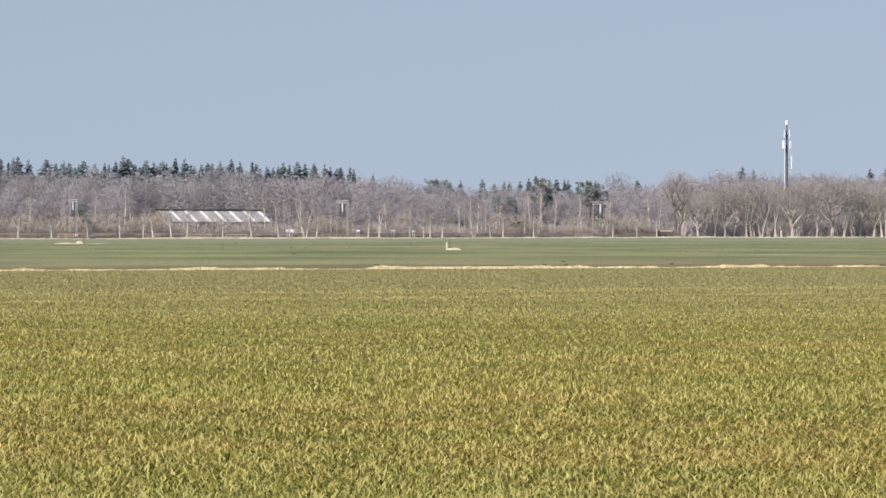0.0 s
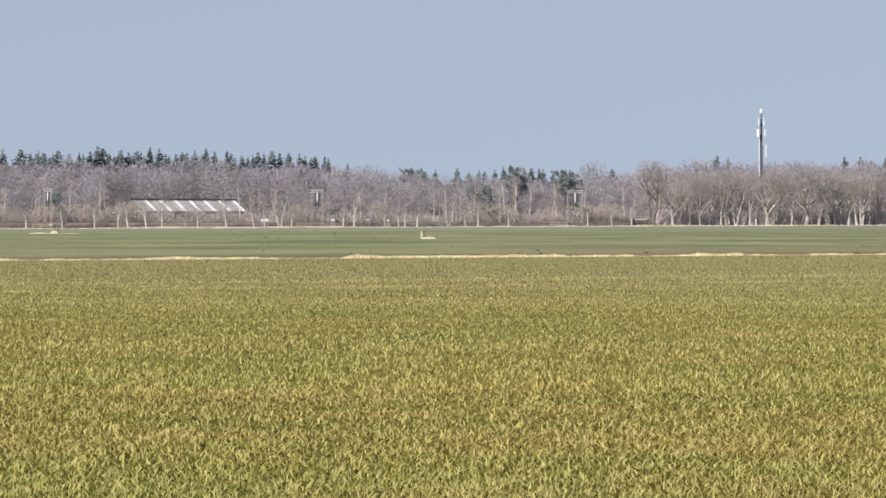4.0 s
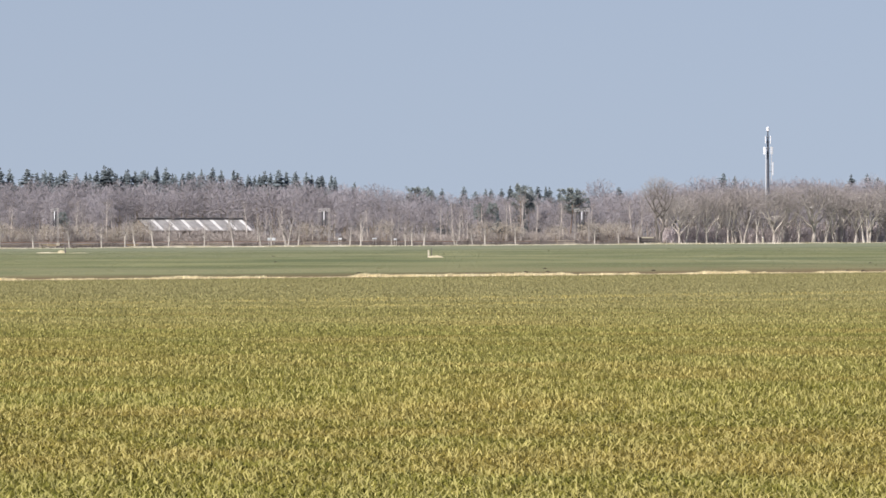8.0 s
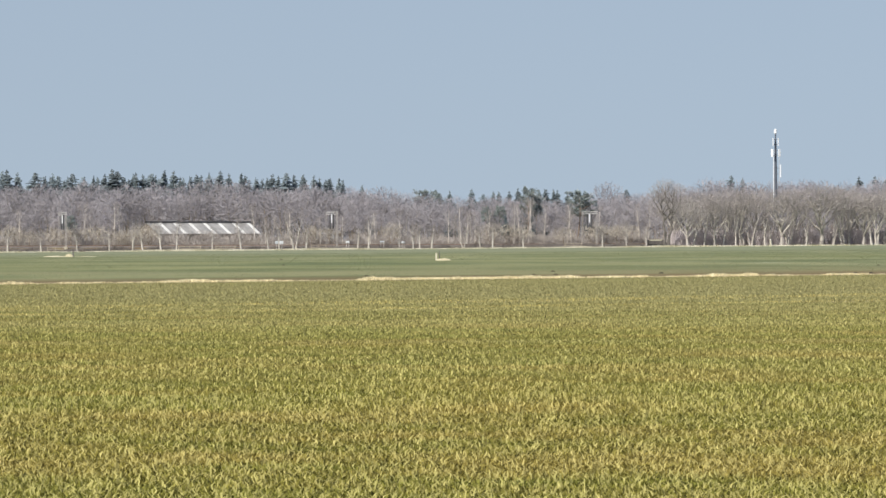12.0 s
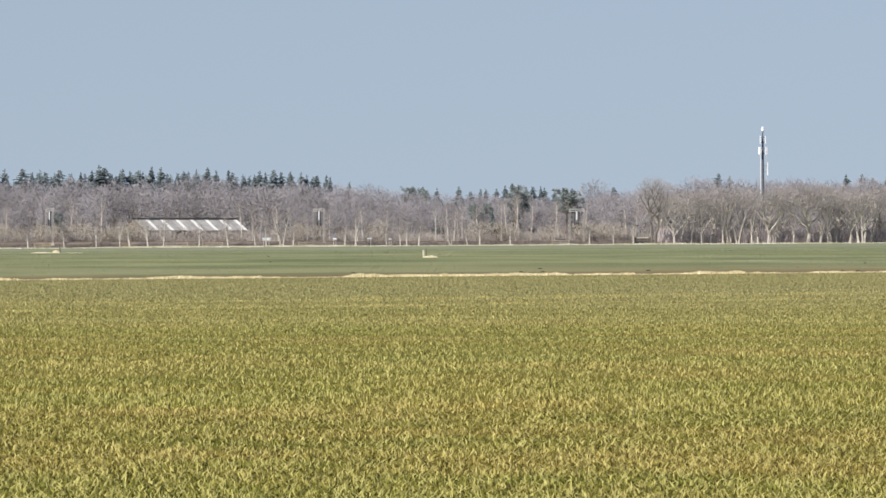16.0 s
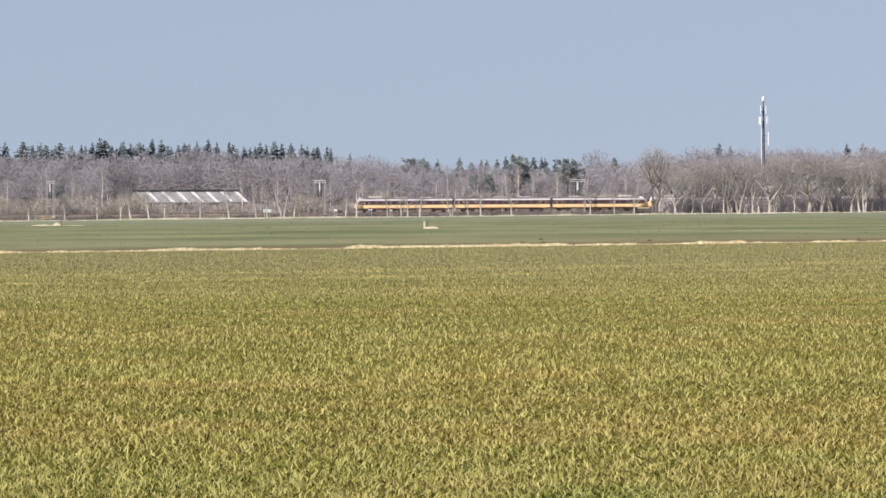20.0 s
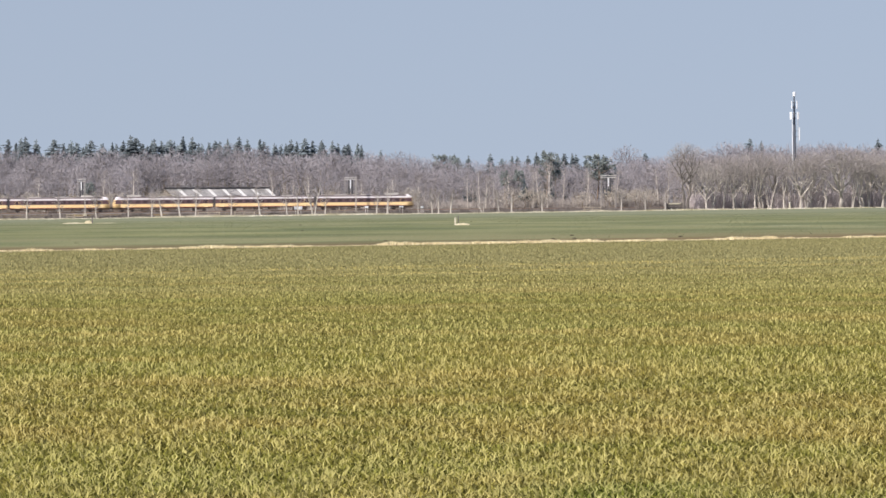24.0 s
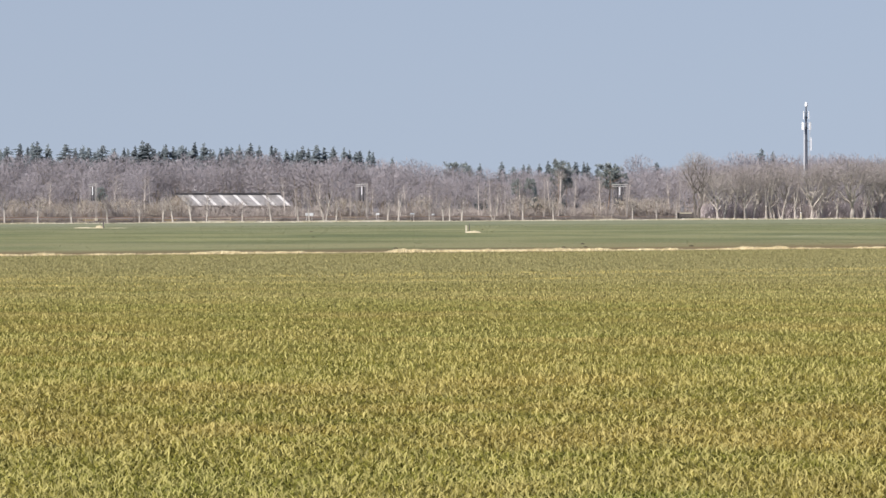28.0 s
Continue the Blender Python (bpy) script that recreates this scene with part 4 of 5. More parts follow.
# a second, lower rank of firs closes the wood
x = -160.0
n = 0
while x < 165:
    FIRS.put(n, x, 1200 + rng.uniform(-8, 8), (24.6 if x < -45 else 22.6 if x < -32 else 16.0 if x < 70 else 18.0) * rng.uniform(0.86, 1.02), rng.uniform(0, 360), 0.2, 1.4)
    x += rng.uniform(1.5, 2.6) if x < -32 else rng.uniform(2.4, 4.0)
    n += 1
for i, (x, back, h, kind) in enumerate([(-6.4, 88.0, 17.9, 1), (-2.6, 92.0, 17.2, 2), (22.8, 30.0, 17.5, 0), (36.2, 20.0, 16.4, 1), (37.8, 24.0, 15.2, 0), (11.2, 30.0, 11.8, 2), (15.0, 32.0, 12.3, 0), (25.2, 34.0, 15.4, 2), (-98.6, 12.0, 10.0, 0)]):
    PINES.put(kind, x, TRACK_Y + TRACK_K * x + back, h, i * 83.0, 0.0, 0.75 if x < 30 else 1.0)
# firs deeper among the bare trees
for i in range(9):
    x = rng.uniform(-4, 46)
    FIRS.put(i, x, TRACK_Y + TRACK_K * x + rng.uniform(44, 74), rng.uniform(9.0, 13.0), rng.uniform(0, 360), 0.1, rng.uniform(1.0, 1.5))
# young firs among the bare trees
for i in range(4):
    x = rng.uniform(10, 27)
    FIRS.put(i, x, TRACK_Y + TRACK_K * x + rng.uniform(24, 36), rng.uniform(6.5, 10.5), rng.uniform(0, 360), 0.1, rng.uniform(0.8, 1.3))

# ---------- thickets ----------


def thicket(name, x0, x1, base_y, depth, n, height, width, seed, material, label, top=None, even=0.0):
    """Tangled upright and leaning stems between two places along the railway."""
    r = np.random.default_rng(seed)
    x = r.uniform(x0, x1, n)
    y = base_y + EDGE_K * x + r.uniform(0, depth, n)
    bushy = np.array([0.60 + 0.95 * noise.noise((a * 0.16, b * 0.16, seed)) + 0.25 * noise.noise((a * 0.7, b * 0.5, seed)) for a, b in zip(x, y)])
    h = height * np.clip(bushy * (1 - even) + 0.95 * even, 0.3, 1.25)
    if top is not None:
        h = h * np.array([top(a) for a in x])
    z = ground_z(x, y)
    low = r.uniform(0, 0.75, n) ** 1.3 * h
    length = np.minimum(r.uniform(0.5, 1.5, n), h - low + 0.2)
    ang = r.uniform(0, 2 * np.pi, n)
    tilt = r.uniform(0.0, 0.9, n)
    d = np.stack([np.cos(ang) * np.sin(tilt), np.sin(ang) * np.sin(tilt), np.cos(tilt)], 1) * length[:, None]
    face = r.uniform(0, np.pi, n)
    w3 = np.stack([np.cos(face), np.sin(face), 0 * face], 1) * (width * 0.5)
    base = np.stack([x, y, z + low], 1)
    v = np.stack([base - w3, base + w3, base + d], 1).reshape(-1, 3)
    return tagged(new(name, fast_mesh(name, v, np.arange(3 * n).reshape(n, 3), material)), label, "bushes", kind="stuff")


thicket("thicket", -140, 60, EDGE_Y + 6, 14, 42000, 1.35, 0.10, 51, M_BRAMBLE, "low dark bramble thicket before the railway")
thicket("thicket", 59, 142, EDGE_Y + 6, 22, 84000, 6.2, 0.11, 52, M_BRUSH_DARK, "dark leafless undergrowth beneath the oaks", None, 0.6)
thicket("scrub", -140, 56, TRACK_Y + 12, 10, 90000, 5.6, 0.085, 53, M_BRUSH, "light brown leafless scrub behind the railway",
        lambda x: 1.38 - 0.06 * float(smooth(-92, -84, x)) - 0.30 * float(smooth(-46, -36, x)), 0.3)
thicket("scrub", 50, 142, TRACK_Y + 12, 14, 22000, 6.5, 0.10, 54, M_BRUSH, "brown leafless scrub among the oaks")
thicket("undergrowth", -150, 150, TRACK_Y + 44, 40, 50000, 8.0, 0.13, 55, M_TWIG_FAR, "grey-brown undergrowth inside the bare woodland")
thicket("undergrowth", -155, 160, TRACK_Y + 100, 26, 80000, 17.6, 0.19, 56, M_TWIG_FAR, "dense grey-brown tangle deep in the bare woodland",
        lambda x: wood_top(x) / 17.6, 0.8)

# ---------- railway ----------


def along(x, side=0.0, z=0.0):
    """A place on the railway: x along the land, side metres behind the near track's middle."""
    return Vector((x - side * TRACK_K * TRACK_COS, TRACK_Y + TRACK_K * x + side * TRACK_COS, z))


def build_track():
    bed = Shape()
    for c in (0.0, 4.2):
        prof = ((-2.0, 0.70), (-1.5, RAIL_Z - 0.2), (1.5, RAIL_Z - 0.2), (2.0, 0.70))
        rings = []
        for x in np.linspace(-900, 900, 31):
            rings.append([along(x, c + s, z) for s, z in prof])
        bed.loft(rings)
    tagged(new("track_bed", mesh_of("track_bed", *bed, M_BALLAST)), "stone ballast bed of a two-track railway", "railway", kind="structure")
    for c in (-0.75, 0.75, 3.45, 4.95):
        r = Shape()
        a, b = along(-900, c, RAIL_Z), along(900, c, RAIL_Z)
        side = (along(0, 1) - along(0, 0)) * 0.036
        ring = [(-1, -0.2), (1, -0.2), (0.35, -0.12), (1, -0.04), (1, 0), (-1, 0), (-1, -0.04), (-0.35, -0.12)]
        r.loft([[p + side * s + Vector((0, 0, z)) for s, z in ring] for p in (a, b)])
        tagged(new("rail", mesh_of("rail", *r, M_RAIL)), "rusty steel rail on ballast", "rail", "rails of the railway", "structure")


build_track()


def catenary_portal(x):
    """Two lattice posts, one on each side of the railway, joined by a beam, with insulators below."""
    g = gz(x, TRACK_Y + TRACK_K * x)
    m = Matrix.Translation(along(x, 2.1, g)) @ pose(0, 0, 0, 0, 0, 90 + math.degrees(math.atan(TRACK_K)))
    t = thing("catenary_portal", m, "grey steel portal for overhead wires above the railway", "portal", "portals along the railway")
    top = 9.9 - g
    for s in (-7.2, 7.2):
        post = Shape()
        for dx in (-0.16, 0.16):
            for dy in (-0.14, 0.14):
                post.tube((s + dx, dy, -0.3), (s + dx * 0.8, dy, top), 0.055, 0.05, 4)
        for k in range(14):
            z = k * top / 14
            post.tube((s - 0.16, -0.14, z), (s + 0.16, -0.14, z + top / 14), 0.025, 0.025, 3)
            post.tube((s + 0.16, 0.14, z), (s - 0.16, 0.14, z + top / 14), 0.025, 0.025, 3)
        part("post", post, M_POST, t)
        part("footing", Shape().box(s - 0.4, s + 0.4, -0.4, 0.4, -0.4, 0.25, 0.05), M_CONCRETE, t, "concrete footing")
    beam = Shape()
    for z in (top - 0.55, top):
        for dy in (-0.15, 0.15):
            beam.tube((-7.4, dy, z), (7.4, dy, z), 0.09, 0.09, 4)
    for k in range(12):
        x0 = -7.4 + k * 14.8 / 12
        beam.tube((x0, -0.15, top - 0.55), (x0 + 14.8 / 12, -0.15, top), 0.03, 0.03, 3)
    part("beam", beam, M_STEEL, t)
    # two thick dark bars added below the beam, each with its arms
    for s in (-2.1, 2.1):
        part("dark_bar", Shape().tube((s, 0, top - 0.5), (s, 0, top - 4.4), 0.20, 0.19, 8), M_STEEL_DARK, t, "dark upright bar below the beam")
        arm = Shape().tube((s, 0, top - 3.6), (s, 1.0, top - 4.2), 0.04, 0.03, 5).tube((s, 0, top - 2.2), (s, 1.0, top - 4.2), 0.03, 0.03, 5)
        part("cantilever", arm, M_STEEL_DARK, t)
    part("insulator_post", Shape().tube((0, 0, top - 0.5), (0, 0, top - 2.9), 0.20, 0.17, 8), M_WHITE, t, "white insulator post")
    return t


for x in (-99.2, -29.6, 39.3):
    catenary_portal(x)

# ---------- the train: two coupled sets of three carriages ----------
CAR, PITCH = 26.1, 26.87


def section(z0, z1, half, top):
    """Ring of the body at one station: straight sides, rounded shoulders."""
    pts = [(-half, z0), (half, z0), (half, z1), (half * 0.94, z1 + (top - z1) * 0.45), (half * 0.72, z1 + (top - z1) * 0.82), (half * 0.35, top),
           (-half * 0.35, top), (-half * 0.72, z1 + (top - z1) * 0.82), (-half * 0.94, z1 + (top - z1) * 0.45), (-half, z1)]
    return pts


def bogie(parent, x):
    b = part("bogie", Shape().box(x - 1.7, x + 1.7, -1.12, -0.92, 0.42, 0.72, 0.05).box(x - 1.7, x + 1.7, 0.92, 1.12, 0.42, 0.72, 0.05)
             .box(x - 0.35, x + 0.35, -1.1, 1.1, 0.4, 0.86, 0.05), M_UNDER, parent)
    for wx in (x - 1.28, x + 1.28):
        w = Shape()
        for s in (-1, 1):
            w.tube((wx, s * 0.70, 0.46), (wx, s * 0.84, 0.46), 0.46, 0.45, 14)
        w.tube((wx, -0.9, 0.46), (wx, 0.9, 0.46), 0.08, 0.08, 6)
        part("wheelset", w, M_STEEL_DARK, b)


def carriage(cab, power):
    """One carriage, standing on its rails, front along +x; with a driver's cab if asked."""
    t = thing("train_carriage", Matrix(), "yellow train carriage with a dark window band and pale stripe" if not cab
              else "yellow train end carriage with a rounded driver's cab", "train", "carriages of the train")
    x0, x1 = -CAR / 2, CAR / 2 - (1.9 if cab else 0.0)
    low = Shape().loft([[(x, y, z) for y, z in ((-1.33, 1.08), (1.33, 1.08), (1.44, 1.20), (1.45, 1.96), (-1.45, 1.96), (-1.44, 1.20))] for x in (x0, x1)])
    part("lower_body", low, M_YELLOW, t)
    part("window_band", Shape().box(x0, x1, -1.452, 1.452, 1.96, 3.10), M_NAVY, t, "dark window band")
    rings = [[(x, y, z) for y, z in section(3.02, 3.10, 1.45, 3.86)] for x in (x0, x1)]
    part("roof", Shape().loft(rings), M_ROOF_DARK, t, "grimy dark grey roof")
    part("cantrail", Shape().box(x0, (CAR / 2 - 0.95) if cab else x1, -1.46, 1.46, 3.08, 3.48), M_STRIPE, t, "pale stripe above the windows")
    part("sill_stripe", Shape().box(x0, x1, -1.456, 1.456, 1.05, 1.19), M_SILL, t, "dull red stripe along the sill")
    for s in (-1, 1):
        x = x0 + 3.6
        while x < x1 - 3.0:
            y0, y1 = sorted((s * 1.452, s * 1.462))
            part("window", Shape().box(x, x + 1.35, y0, y1, 2.16, 2.94), M_GLASS, t, "tinted pane")
            x += 1.92
        for dx in ((x0 + 1.2, x1 - 2.4) if not cab else (x0 + 1.2, x1 - 1.6)):
            y0, y1 = sorted((s * 1.450, s * 1.470))
            d = part("door", Shape().box(dx, dx + 1.3, y0, y1, 1.10, 2.94), M_YELLOW, t, "passenger door")
            y2, y3 = sorted((s * 1.470, s * 1.476))
            part("door_window", Shape().box(dx + 0.07, dx + 1.23, y2, y3, 1.98, 2.92), M_GLASS, d)
    part("underframe", Shape().box(x0 + 0.2, CAR / 2 - 1.0, -1.2, 1.2, 0.78, 1.0, 0.1), M_UNDER, t)
    for x in (-3.4, 0.4, 3.2):
        part("equipment_box", Shape().box(x, x + 2.2, -1.25, 1.25, 0.32, 0.80, 0.1), M_UNDER, t, "grimy equipment case")
    bogie(t, -CAR / 2 + 3.4), bogie(t, CAR / 2 - 3.8)
    part("gangway", Shape().box(x0 - 0.38, x0, -1.25, 1.25, 1.0, 3.6, 0.1), M_STEEL_DARK, t, "dark rubber gangway")
    if not cab:
        part("gangway", Shape().box(x1, x1 + 0.38, -1.25, 1.25, 1.0, 3.6, 0.1), M_STEEL_DARK, t, "dark rubber gangway")
    for x in (-8.0, -1.0):
        part("roof_unit", Shape().box(x, x + 3.2, -0.7, 0.7, 3.85, 4.05, 0.2), M_TRAIN_ROOF, t, "low roof ventilator")
    if power:
        part("roof_well", Shape().box(6.2, 10.6, -0.75, 0.75, 3.86, 4.0, 0.1), M_UNDER, t)
        p = Shape()
        for y in (-0.5, 0.5):
            p.tube((7.0, y, 4.0), (9.4, y * 0.8, 4.75), 0.035, 0.03, 4).tube((9.4, y * 0.8, 4.75), (7.6, y * 1.1, 5.45), 0.03, 0.025, 4)
        p.box(7.5, 7.7, -0.85, 0.85, 5.43, 5.48).box(6.9, 7.1, -0.6, 0.6, 3.98, 4.1)
        part("pantograph", p, M_STEEL_DARK, t)
    if cab:
        e = CAR / 2
        # nose stations: place, height of the crown, half width
        st = [(x1, 3.90, 1.45), (e - 1.2, 3.88, 1.45), (e - 0.7, 3.72, 1.42), (e - 0.32, 3.25, 1.34), (e - 0.1, 2.5, 1.22), (e, 1.7, 1.05)]
        rings = []
        for x, top, half in st:
            mid = 1.0 + (top - 1.0) * 0.70
            rings.append([(x, y, z) for y, z in section(1.0, mid, half, top)])
        part("cab_nose", Shape().loft(rings), M_YELLOW, t, "bright yellow rounded nose", True)
        dome = [(x1, 3.93, 1.47), (e - 1.2, 3.91, 1.47), (e - 0.7, 3.75, 1.43), (e - 0.46, 3.47, 1.39)]
        part("cab_roof", Shape().loft([[(x, y, z) for y, z in section(3.09, 3.12, half, top)] for x, top, half in dome]), M_STRIPE, t, "pale cab roof", True)
        part("windscreen", Shape().loft([[(e - 0.66, y, z) for y, z in ((-0.85, 3.70), (0.85, 3.70), (0.8, 3.76), (-0.8, 3.76))],
                                         [(e - 0.29, y, z) for y, z in ((-1.0, 3.22), (1.0, 3.22), (0.95, 3.30), (-0.95, 3.30))],
                                         [(e - 0.07, y, z) for y, z in ((-0.95, 2.45), (0.95, 2.45), (0.9, 2.5), (-0.9, 2.5))]]), M_GLASS, t, "dark windscreen")
        part("cab_roof_unit", Shape().box(e - 7.4, e - 3.8, -0.8, 0.8, 3.86, 4.36, 0.25), M_TRAIN_ROOF, t, "pale roof equipment housing")
        for s in (-1, 1):
            part("side_window", Shape().loft([[(x, s * y, z) for y, z in ((half - 0.2, 2.02), (half, 2.02), (half, h), (half - 0.2, h))]
                                              for x, half, h in ((x1, 1.465, 3.05), (e - 1.2, 1.465, 3.05), (e - 0.7, 1.435, 3.02), (e - 0.42, 1.375, 2.75))]), M_NAVY, t, "dark band end")
            part("headlight", Shape().tube((e - 0.3, s * 0.8, 1.6), (e + 0.02, s * 0.8, 1.6), 0.14, 0.13, 10), M_WHITE, t, "round white headlight")
        part("coupler", Shape().box(e - 0.2, e + 0.42, -0.2, 0.2, 0.85, 1.15, 0.05), M_STEEL_DARK, t)
        part("skirt", Shape().box(e - 2.2, e - 0.2, -1.2, 1.2, 0.4, 1.0, 0.2), M_UNDER, t, "dark front skirt")
    return t


END_A = carriage(True, False)
MIDDLE = carriage(False, True)
FAR = pose(0, 0, -80)
TRAIN = [END_A, MIDDLE, copy_thing(END_A, FAR), copy_thing(END_A, FAR), copy_thing(MIDDLE, FAR), copy_thing(END_A, FAR)]
TRAIN_TURN = 180 + math.degrees(math.atan(TRACK_K))
TRAIN_SPEED = 37.35 / TRACK_COS        # metres a second along the rails


def train_rows(k):
    """Where carriage k stands, second by second."""
    rows = []
    for t in range(29):
        nose = -20.7 / TRACK_COS - TRAIN_SPEED * (t - 20.0)
        s = (nose + CAR / 2 + k * PITCH) * TRACK_COS
        p = along(s, 0.0, RAIL_Z)
        rows.append((float(t), pose(*p, 0, 0, TRAIN_TURN + (180 if k in (2, 5) else 0))))
    return rows

# ---------- barn ----------


def build_barn():
    """A long open shed: rows of grey sheets with bright roof lights between, dark boards below."""
    ax = math.degrees(math.atan2(0.57, 0.82))
    x, y = -80.2, 968.0
    g = gz(x, y)
    t = thing("barn", Matrix.Translation((x, y, g)) @ pose(0, 0, 0, 0, 0, ax), "long shed with a grey corrugated roof and bright roof lights", "barn")
    length, half, ridge, eave = 32.4, 5.6, 7.35 - g, 4.55 - g
    bays = 7
    bay = length / bays
    rng = random.Random(4)

    def sheet(u0, u1, side, lift):
        s = Shape()
        n = max(4, int((u1 - u0) / 0.16))
        rings = []
        for i in range(n + 1):
            u = u0 + (u1 - u0) * i / n
            w = 0.035 if i % 2 else 0.0
            rings.append([(u, 0.0, ridge + lift + w), (u, side * (half + 0.5), eave + lift + w - 0.22), (u, side * (half + 0.5), eave + lift + w - 0.27), (u, 0.0, ridge + lift + w - 0.05)])
        return s.loft(rings)

    for side in (-1, 1):
        for b in range(bays):
            u = b * bay
            for i in range(3):
                part("roof_sheet", sheet(u + i * bay * 0.253, u + (i + 1) * bay * 0.253 - 0.02, side, 0.02 * rng.random()), M_ROOF_GREY, t)
            part("roof_light", sheet(u + bay * 0.76, u + bay - 0.02, side, 0.03), M_ROOF_CLEAR, t, "bright translucent sheet")
    part("ridge_cap", Shape().loft([[(u, -0.42, ridge - 0.02), (u, -0.30, ridge + 0.42), (u, 0.30, ridge + 0.42), (u, 0.42, ridge - 0.02), (u, 0, ridge + 0.1)] for u in (-0.3, length + 0.3)]), M_RIDGE, t, "dark ridge cap")
    for b in range(bays + 1):
        for side in (-1, 1):
            u = min(max(b * bay, 0.12), length - 0.12)
            part("post", Shape().box(u - 0.11, u + 0.11, side * half - 0.11, side * half + 0.11, -0.2, eave - 0.1, 0.02), M_WOOD, t)
    n = int(length / 1.3)
    for i in range(n):
        u = i * length / n
        part("wall_board", Shape().box(u, u + length / n - 0.03, half - 0.05, half + 0.02, -0.1, eave - 0.25), M_BARN_WALL, t)
    for e in (0.0, length):
        gable = Shape().loft([[(e + d, -half, 0.0), (e + d, half, 0.0), (e + d, half, eave - 0.2), (e + d, 0, ridge - 0.2), (e + d, -half, eave - 0.2)] for d in (-0.04, 0.04)])
        part("gable", gable, M_BARN_WALL, t, "dark boarded gable")


build_barn()

# ---------- telephone mast ----------


def build_mast():
    x, y = 92.5, 1010.0
    g = gz(x, y)
    t = thing("radio_mast", pose(x, y, g, 0, 0, 0), "tall grey steel radio mast with white antenna panels", "mast")
    top = 33.2 - g
    part("foundation", Shape().box(-1.2, 1.2, -1.2, 1.2, -0.3, 0.3, 0.1), M_CONCRETE, t, "concrete block")
    levels = ((0.2, 0.52, 12.0, 0.46), (12.0, 0.44, 22.0, 0.38), (22.0, 0.36, top - 4.2, 0.28))
    for z0, r0, z1, r1 in levels:
        s = part("pole_section", Shape().tube((0, 0, z0), (0, 0, z1), r0, r1, 14), M_MAST, t)
        part("flange", Shape().tube((0, 0, z1 - 0.08), (0, 0, z1 + 0.08), r1 + 0.10, r1 + 0.10, 14), M_MAST, s)
    # pale strip added to brighten the pole's left edge
    part("edge_strip", Shape().box(-0.66, -0.46, -0.30, 0.10, 1.0, top - 7.5), M_WHITE, t, "pale strip along the left edge of the pole")
    part("head_pole", Shape().tube((0, 0, top - 4.2), (0, 0, top - 1.4), 0.24, 0.18, 10), M_MAST, t)
    part("top_antenna", Shape().tube((0, 0, top - 1.4), (0, 0, top - 1.2), 0.26, 0.44, 12).tube((0, 0, top - 1.2), (0, 0, top - 0.2), 0.44, 0.42, 12)
         .tube((0, 0, top - 0.2), (0, 0, top), 0.42, 0.15, 12), M_WHITE, t, "white drum antenna")
    for z, r, h, w, count in ((25.4 - g, 1.85, 2.1, 0.72, 3), (28.4 - g, 1.30, 2.2, 0.28, 3)):
        frame_ring = Shape()
        for zz in (z + 0.4, z + h - 0.4):
            for i in range(3):
                a = radians((-62, 85, 238)[i])
                frame_ring.tube((0, 0, zz), (math.cos(a) * r, math.sin(a) * r, zz), 0.06, 0.05, 5)
        part("antenna_bracket", frame_ring, M_MAST, t)
        for i in range(count):
            a = radians((-62, 85, 238)[i])
            q = pose(0, 0, 0, 0, 0, math.degrees(a)) @ pose(r, 0, z)
            sh = Shape().box(0.0, 0.26, -w / 2, w / 2, 0.0, h, 0.06)
            part("antenna_panel", ([q @ v for v in sh.v], sh.f), M_WHITE, t, "white antenna panel")
    arm = part("side_arm", Shape().tube((0.3, 0, 20.6 - g), (1.35, -0.5, 20.6 - g), 0.06, 0.05, 5).tube((0.3, 0, 22.2 - g), (1.35, -0.5, 22.2 - g), 0.06, 0.05, 5), M_MAST, t)
    part("side_antenna", Shape().tube((1.38, -0.52, 19.6 - g), (1.38, -0.52, 23.2 - g), 0.17, 0.17, 8), M_WHITE, arm, "white whip antenna")
    part("side_cable", Shape().tube((1.0, -0.3, 18.0 - g), (1.0, -0.3, 26.0 - g), 0.06, 0.06, 6), M_STEEL, arm, "pale cable rod")


build_mast()

# ---------- small things at the field's edge ----------


def edge_pose(x, back=0.0, turn=0.0):
    y = EDGE_Y + EDGE_K * x + back
    return pose(x, y, gz(x, y), 0, 0, turn)


def marker_post(x):
    t = thing("marker_post", edge_pose(x, -0.6), "white concrete marker post at the field's edge", "post")
    part("shaft", Shape().box(-0.22, 0.22, -0.18, 0.18, -0.3, 1.62, 0.04), M_CONCRETE, t)
    part("cap", Shape().loft([[(-0.22, -0.18, 1.62), (0.22, -0.18, 1.62), (0.22, 0.18, 1.62), (-0.22, 0.18, 1.62)],
                              [(-0.08, -0.06, 1.78), (0.08, -0.06, 1.78), (0.08, 0.06, 1.78), (-0.08, 0.06, 1.78)]]), M_WHITE, t)


def sign_board(x, w, h, z, back):
    t = thing("sign_board", edge_pose(x, back, 6.0), "small white board on posts beside the railway", "sign", "white boards by the railway")
    part("board", Shape().box(-w / 2, w / 2, -0.05, 0.0, z - h / 2, z + h / 2), M_WHITE, t, "blank white board")
    for s in (-w * 0.32, w * 0.32):
        part("post", Shape().tube((s, 0.06, -0.3), (s, 0.06, z + h / 2), 0.05, 0.05, 8), M_STEEL, t)


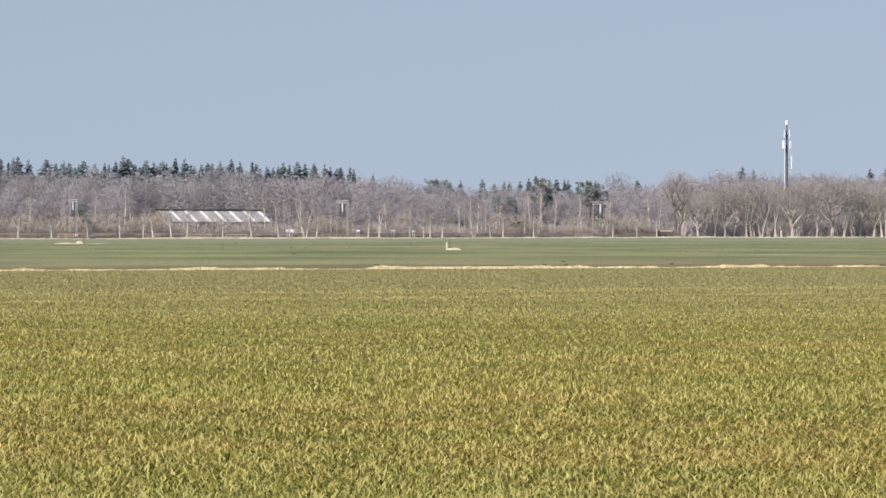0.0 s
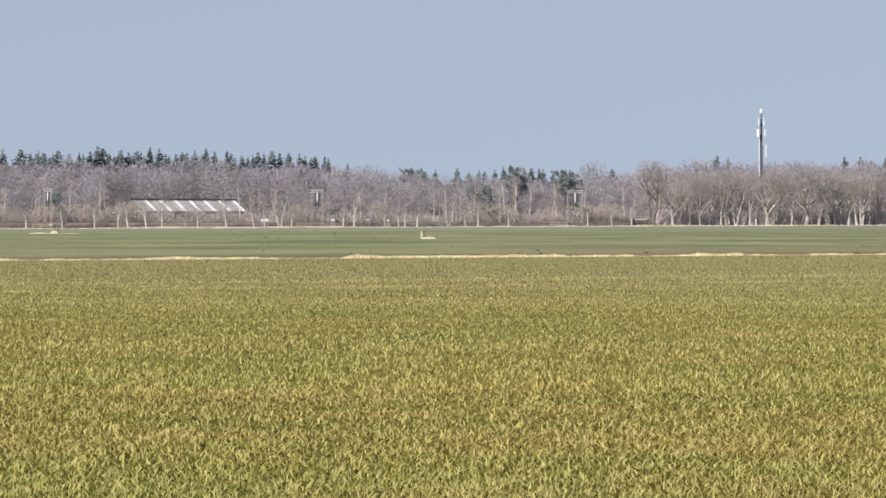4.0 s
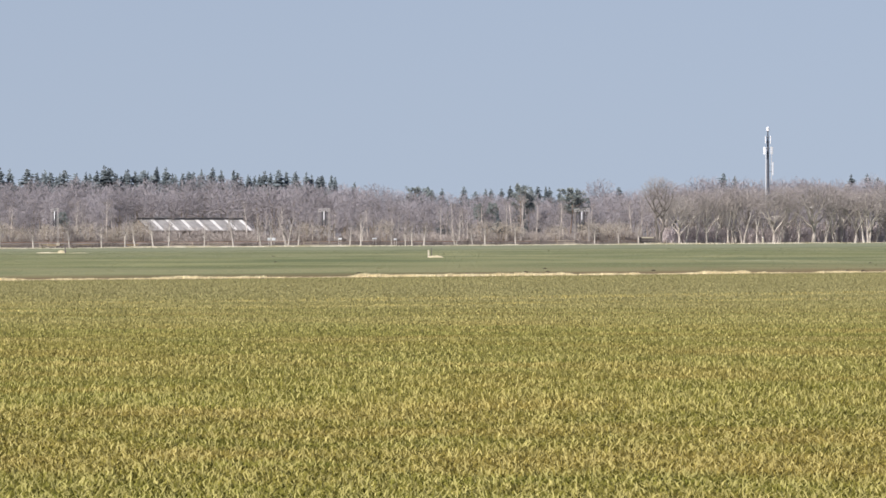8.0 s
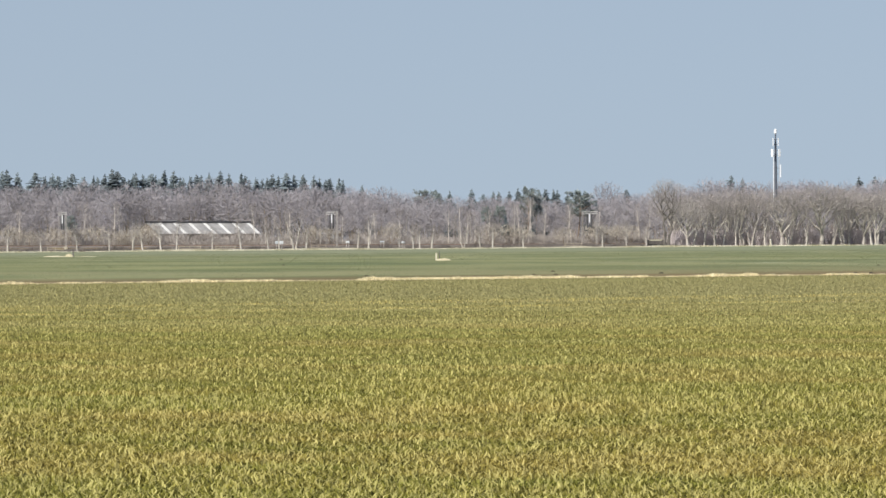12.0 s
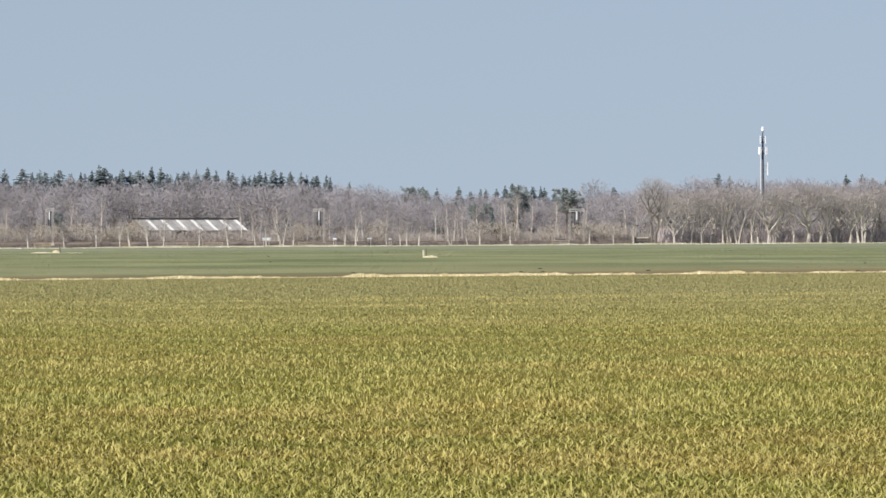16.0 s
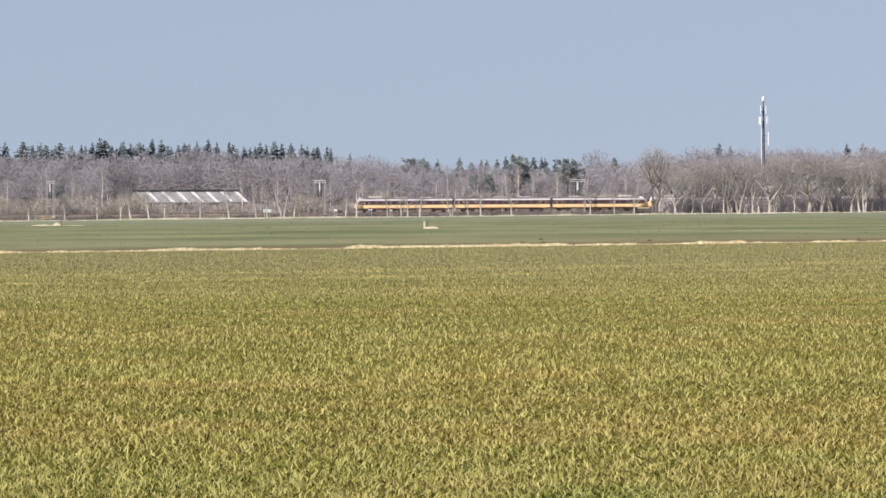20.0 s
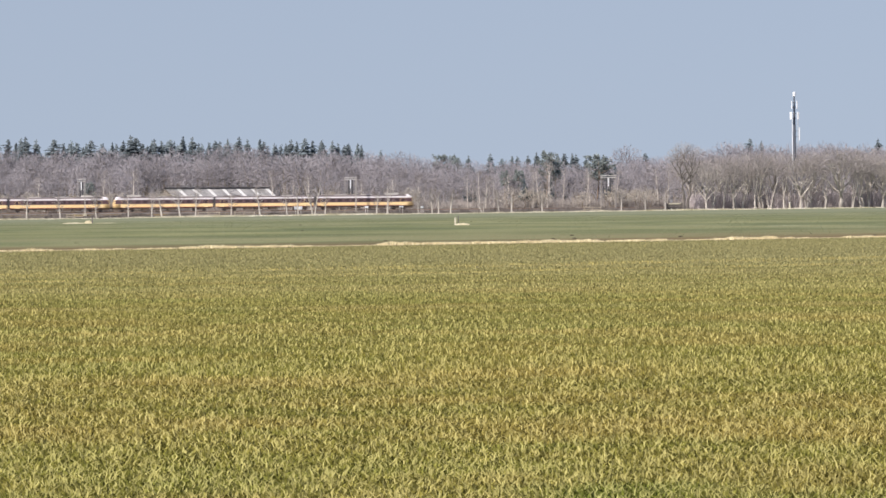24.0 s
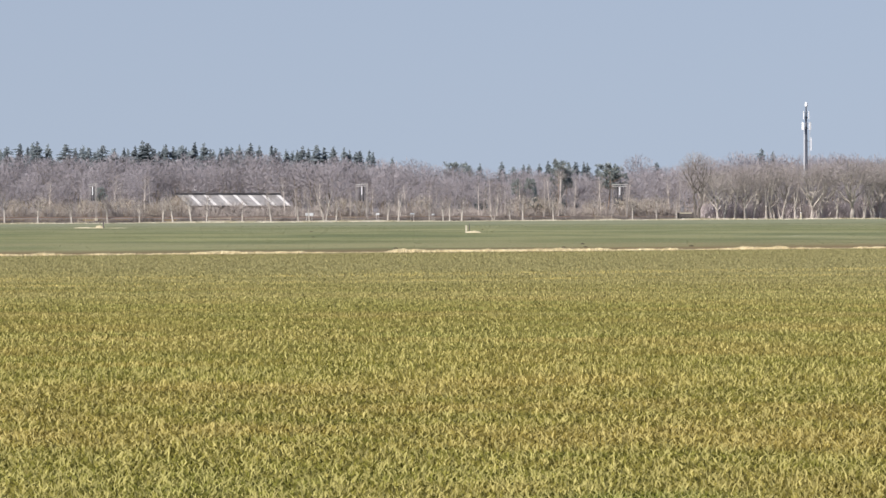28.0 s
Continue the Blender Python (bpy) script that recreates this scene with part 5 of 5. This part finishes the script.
def rail_fence(x0, x1):
    mid, length = (x0 + x1) / 2, x1 - x0
    t = thing("rail_fence", edge_pose(mid, 2.4, math.degrees(math.atan(EDGE_K))), "weathered wooden rail fence at the field's edge", "fence", "fences at the field edge")
    n = max(2, round(length / 2.2)) + 1
    for i in range(n):
        x = -length / 2 + length * i / (n - 1)
        part("post", Shape().tube((x, 0, -0.3), (x, 0, 1.35), 0.08, 0.07, 8), M_WOOD, t)
    for z in (0.60, 1.12):
        part("rail", Shape().box(-length / 2 - 0.2, length / 2 + 0.2, -0.12, -0.075, z - 0.05, z + 0.05), M_WOOD, t)


def farm_trailer(x):
    t = thing("farm_trailer", edge_pose(x, 4.0, 8.0), "dark sheeted farm trailer with a pale cover under the oaks", "trailer")
    part("load_body", Shape().loft([[(-2.2, y, z) for y, z in ((-1.0, 0.75), (1.0, 0.75), (1.15, 1.9), (-1.15, 1.9))],
                                    [(2.2, y, z) for y, z in ((-1.0, 0.75), (1.0, 0.75), (1.15, 1.9), (-1.15, 1.9))]]), M_TRAILER, t)
    part("side_board", Shape().box(-1.75, 1.45, -1.20, -1.13, 1.62, 1.92, 0.02), M_CONCRETE, t, "pale upper side board")
    part("chassis", Shape().box(-2.3, 3.4, -0.12, 0.12, 0.55, 0.75, 0.02), M_STEEL_DARK, t)
    for wx in (-0.9, 0.5):
        for s in (-0.95, 0.95):
            w = part("wheel", Shape().tube((wx, s - 0.14, 0.42), (wx, s + 0.14, 0.42), 0.42, 0.42, 14), M_TYRE, t)
            part("hub", Shape().tube((wx, s - 0.15, 0.42), (wx, s + 0.15, 0.42), 0.18, 0.18, 10), M_STEEL, w)


marker_post(84.6)
for x, w, h, z, back in ((-42.1, 2.1, 0.75, 2.0, 4.0), (-24.9, 0.9, 0.4, 2.0, 5.0), (-16.1, 1.1, 0.35, 2.0, 5.0), (-10.8, 0.8, 0.4, 1.8, 4.5)):
    sign_board(x, w, h, z, back)
for x0, x1 in ((-99.2, -95.4), (-67.1, -61.6), (-57.9, -52.9), (-34.0, -30.3), (30.8, 35.2)):
    rail_fence(x0, x1)
farm_trailer(54.5)


def heap_shape(length, width, height, seed):
    """A low uneven heap, longest along x."""
    s, n, m = Shape(), 18, 9
    for j in range(m):
        for i in range(n):
            u, w = i / (n - 1) * 2 - 1, j / (m - 1) * 2 - 1
            k = max(0.0, 1 - u * u) * max(0.0, 1 - w * w)
            z = height * k ** 0.6 * (0.8 + 0.5 * noise.noise((u * 3, w * 3, seed))) - 0.03
            s.v.append(Vector((u * length / 2, w * width / 2, z)))
    s.f = [(j * n + i, j * n + i + 1, (j + 1) * n + i + 1, (j + 1) * n + i) for j in range(m - 1) for i in range(n - 1)]
    return s


def drain_outlet(x, y):
    t = thing("drain_marker", pose(x, y, gz(x, y)), "pale concrete drain head with a dark stake in the field", "drain")
    part("upright", Shape().box(-0.70, -0.53, -0.08, 0.08, -0.1, 0.70, 0.02), M_CONCRETE, t)
    part("stake", Shape().tube((-0.32, 0.1, -0.1), (-0.36, 0.1, 0.85), 0.04, 0.035, 8), M_TRAILER, t, "dark wooden stake")
    part("heap", heap_shape(1.55, 0.9, 0.26, 3.0), M_SAND, t, "pale sand heap", True)


def sand_spill(x, y):
    t = thing("sand_heap", pose(x, y, gz(x, y)), "pale sand heap and spill with a dark stake in the field", "heap")
    h = heap_shape(1.1, 1.0, 0.5, 5.0)
    part("heap", ([v + Vector((1.0, 0, 0)) for v in h.v], h.f), M_SAND, t, "", True)
    for cx, l, z in ((-0.9, 3.2, 0.16), (3.2, 3.6, 0.07)):
        s = heap_shape(l, 1.4, z + 0.05, cx)
        part("spill", ([v + Vector((cx, 0, 0)) for v in s.v], s.f), M_SAND, t, "flat pale spill", True)
    part("stake", Shape().tube((1.55, -0.2, -0.1), (1.5, -0.2, 1.15), 0.09, 0.07, 8), M_TRAILER, t, "dark wooden stake")


def dry_patch(x, y, length):
    t = thing("dry_grass_patch", pose(x, y, gz(x, y), 0, 0, 4), "pale flattened streak of dry grass in the green field", "grass")
    part("mat", heap_shape(length, 1.6, 0.07, x), M_FADED, t, "", True)
    part("tuft", heap_shape(length * 0.35, 1.1, 0.11, y), M_FADED, t, "taller dry tuft", True)


dry_patch(24.2, 270.0, 4.4)
drain_outlet(-0.21, 329.0)
sand_spill(-50.94, 479.0)
rng = random.Random(77)
clod = heap_shape(0.24, 0.24, 0.09, 2.0)
first = None
for i in range(16):
    y = 170 + 330 * rng.random() ** 1.6
    x = y * rng.uniform(-0.06, 0.13)
    if y < DITCH_Y + DITCH_K * x + 4:
        y = DITCH_Y + DITCH_K * x + rng.uniform(5, 40)
    m = pose(x, y, gz(x, y), 0, 0, rng.uniform(0, 360)) @ Matrix.Diagonal((rng.uniform(0.7, 1.4),) * 3 + (1,))
    if first is None:
        first = tagged(new("molehill", mesh_of("molehill", *clod, M_EARTH, True)), "small dark earth mound in the green field", "molehill", "molehills in the field")
        first.matrix_basis = m
        first.scale = (1, 1, 1)
    else:
        copy_thing(first, m)


def motions():
    for k, car in enumerate(TRAIN):
        walk(car, train_rows(k))


motions()
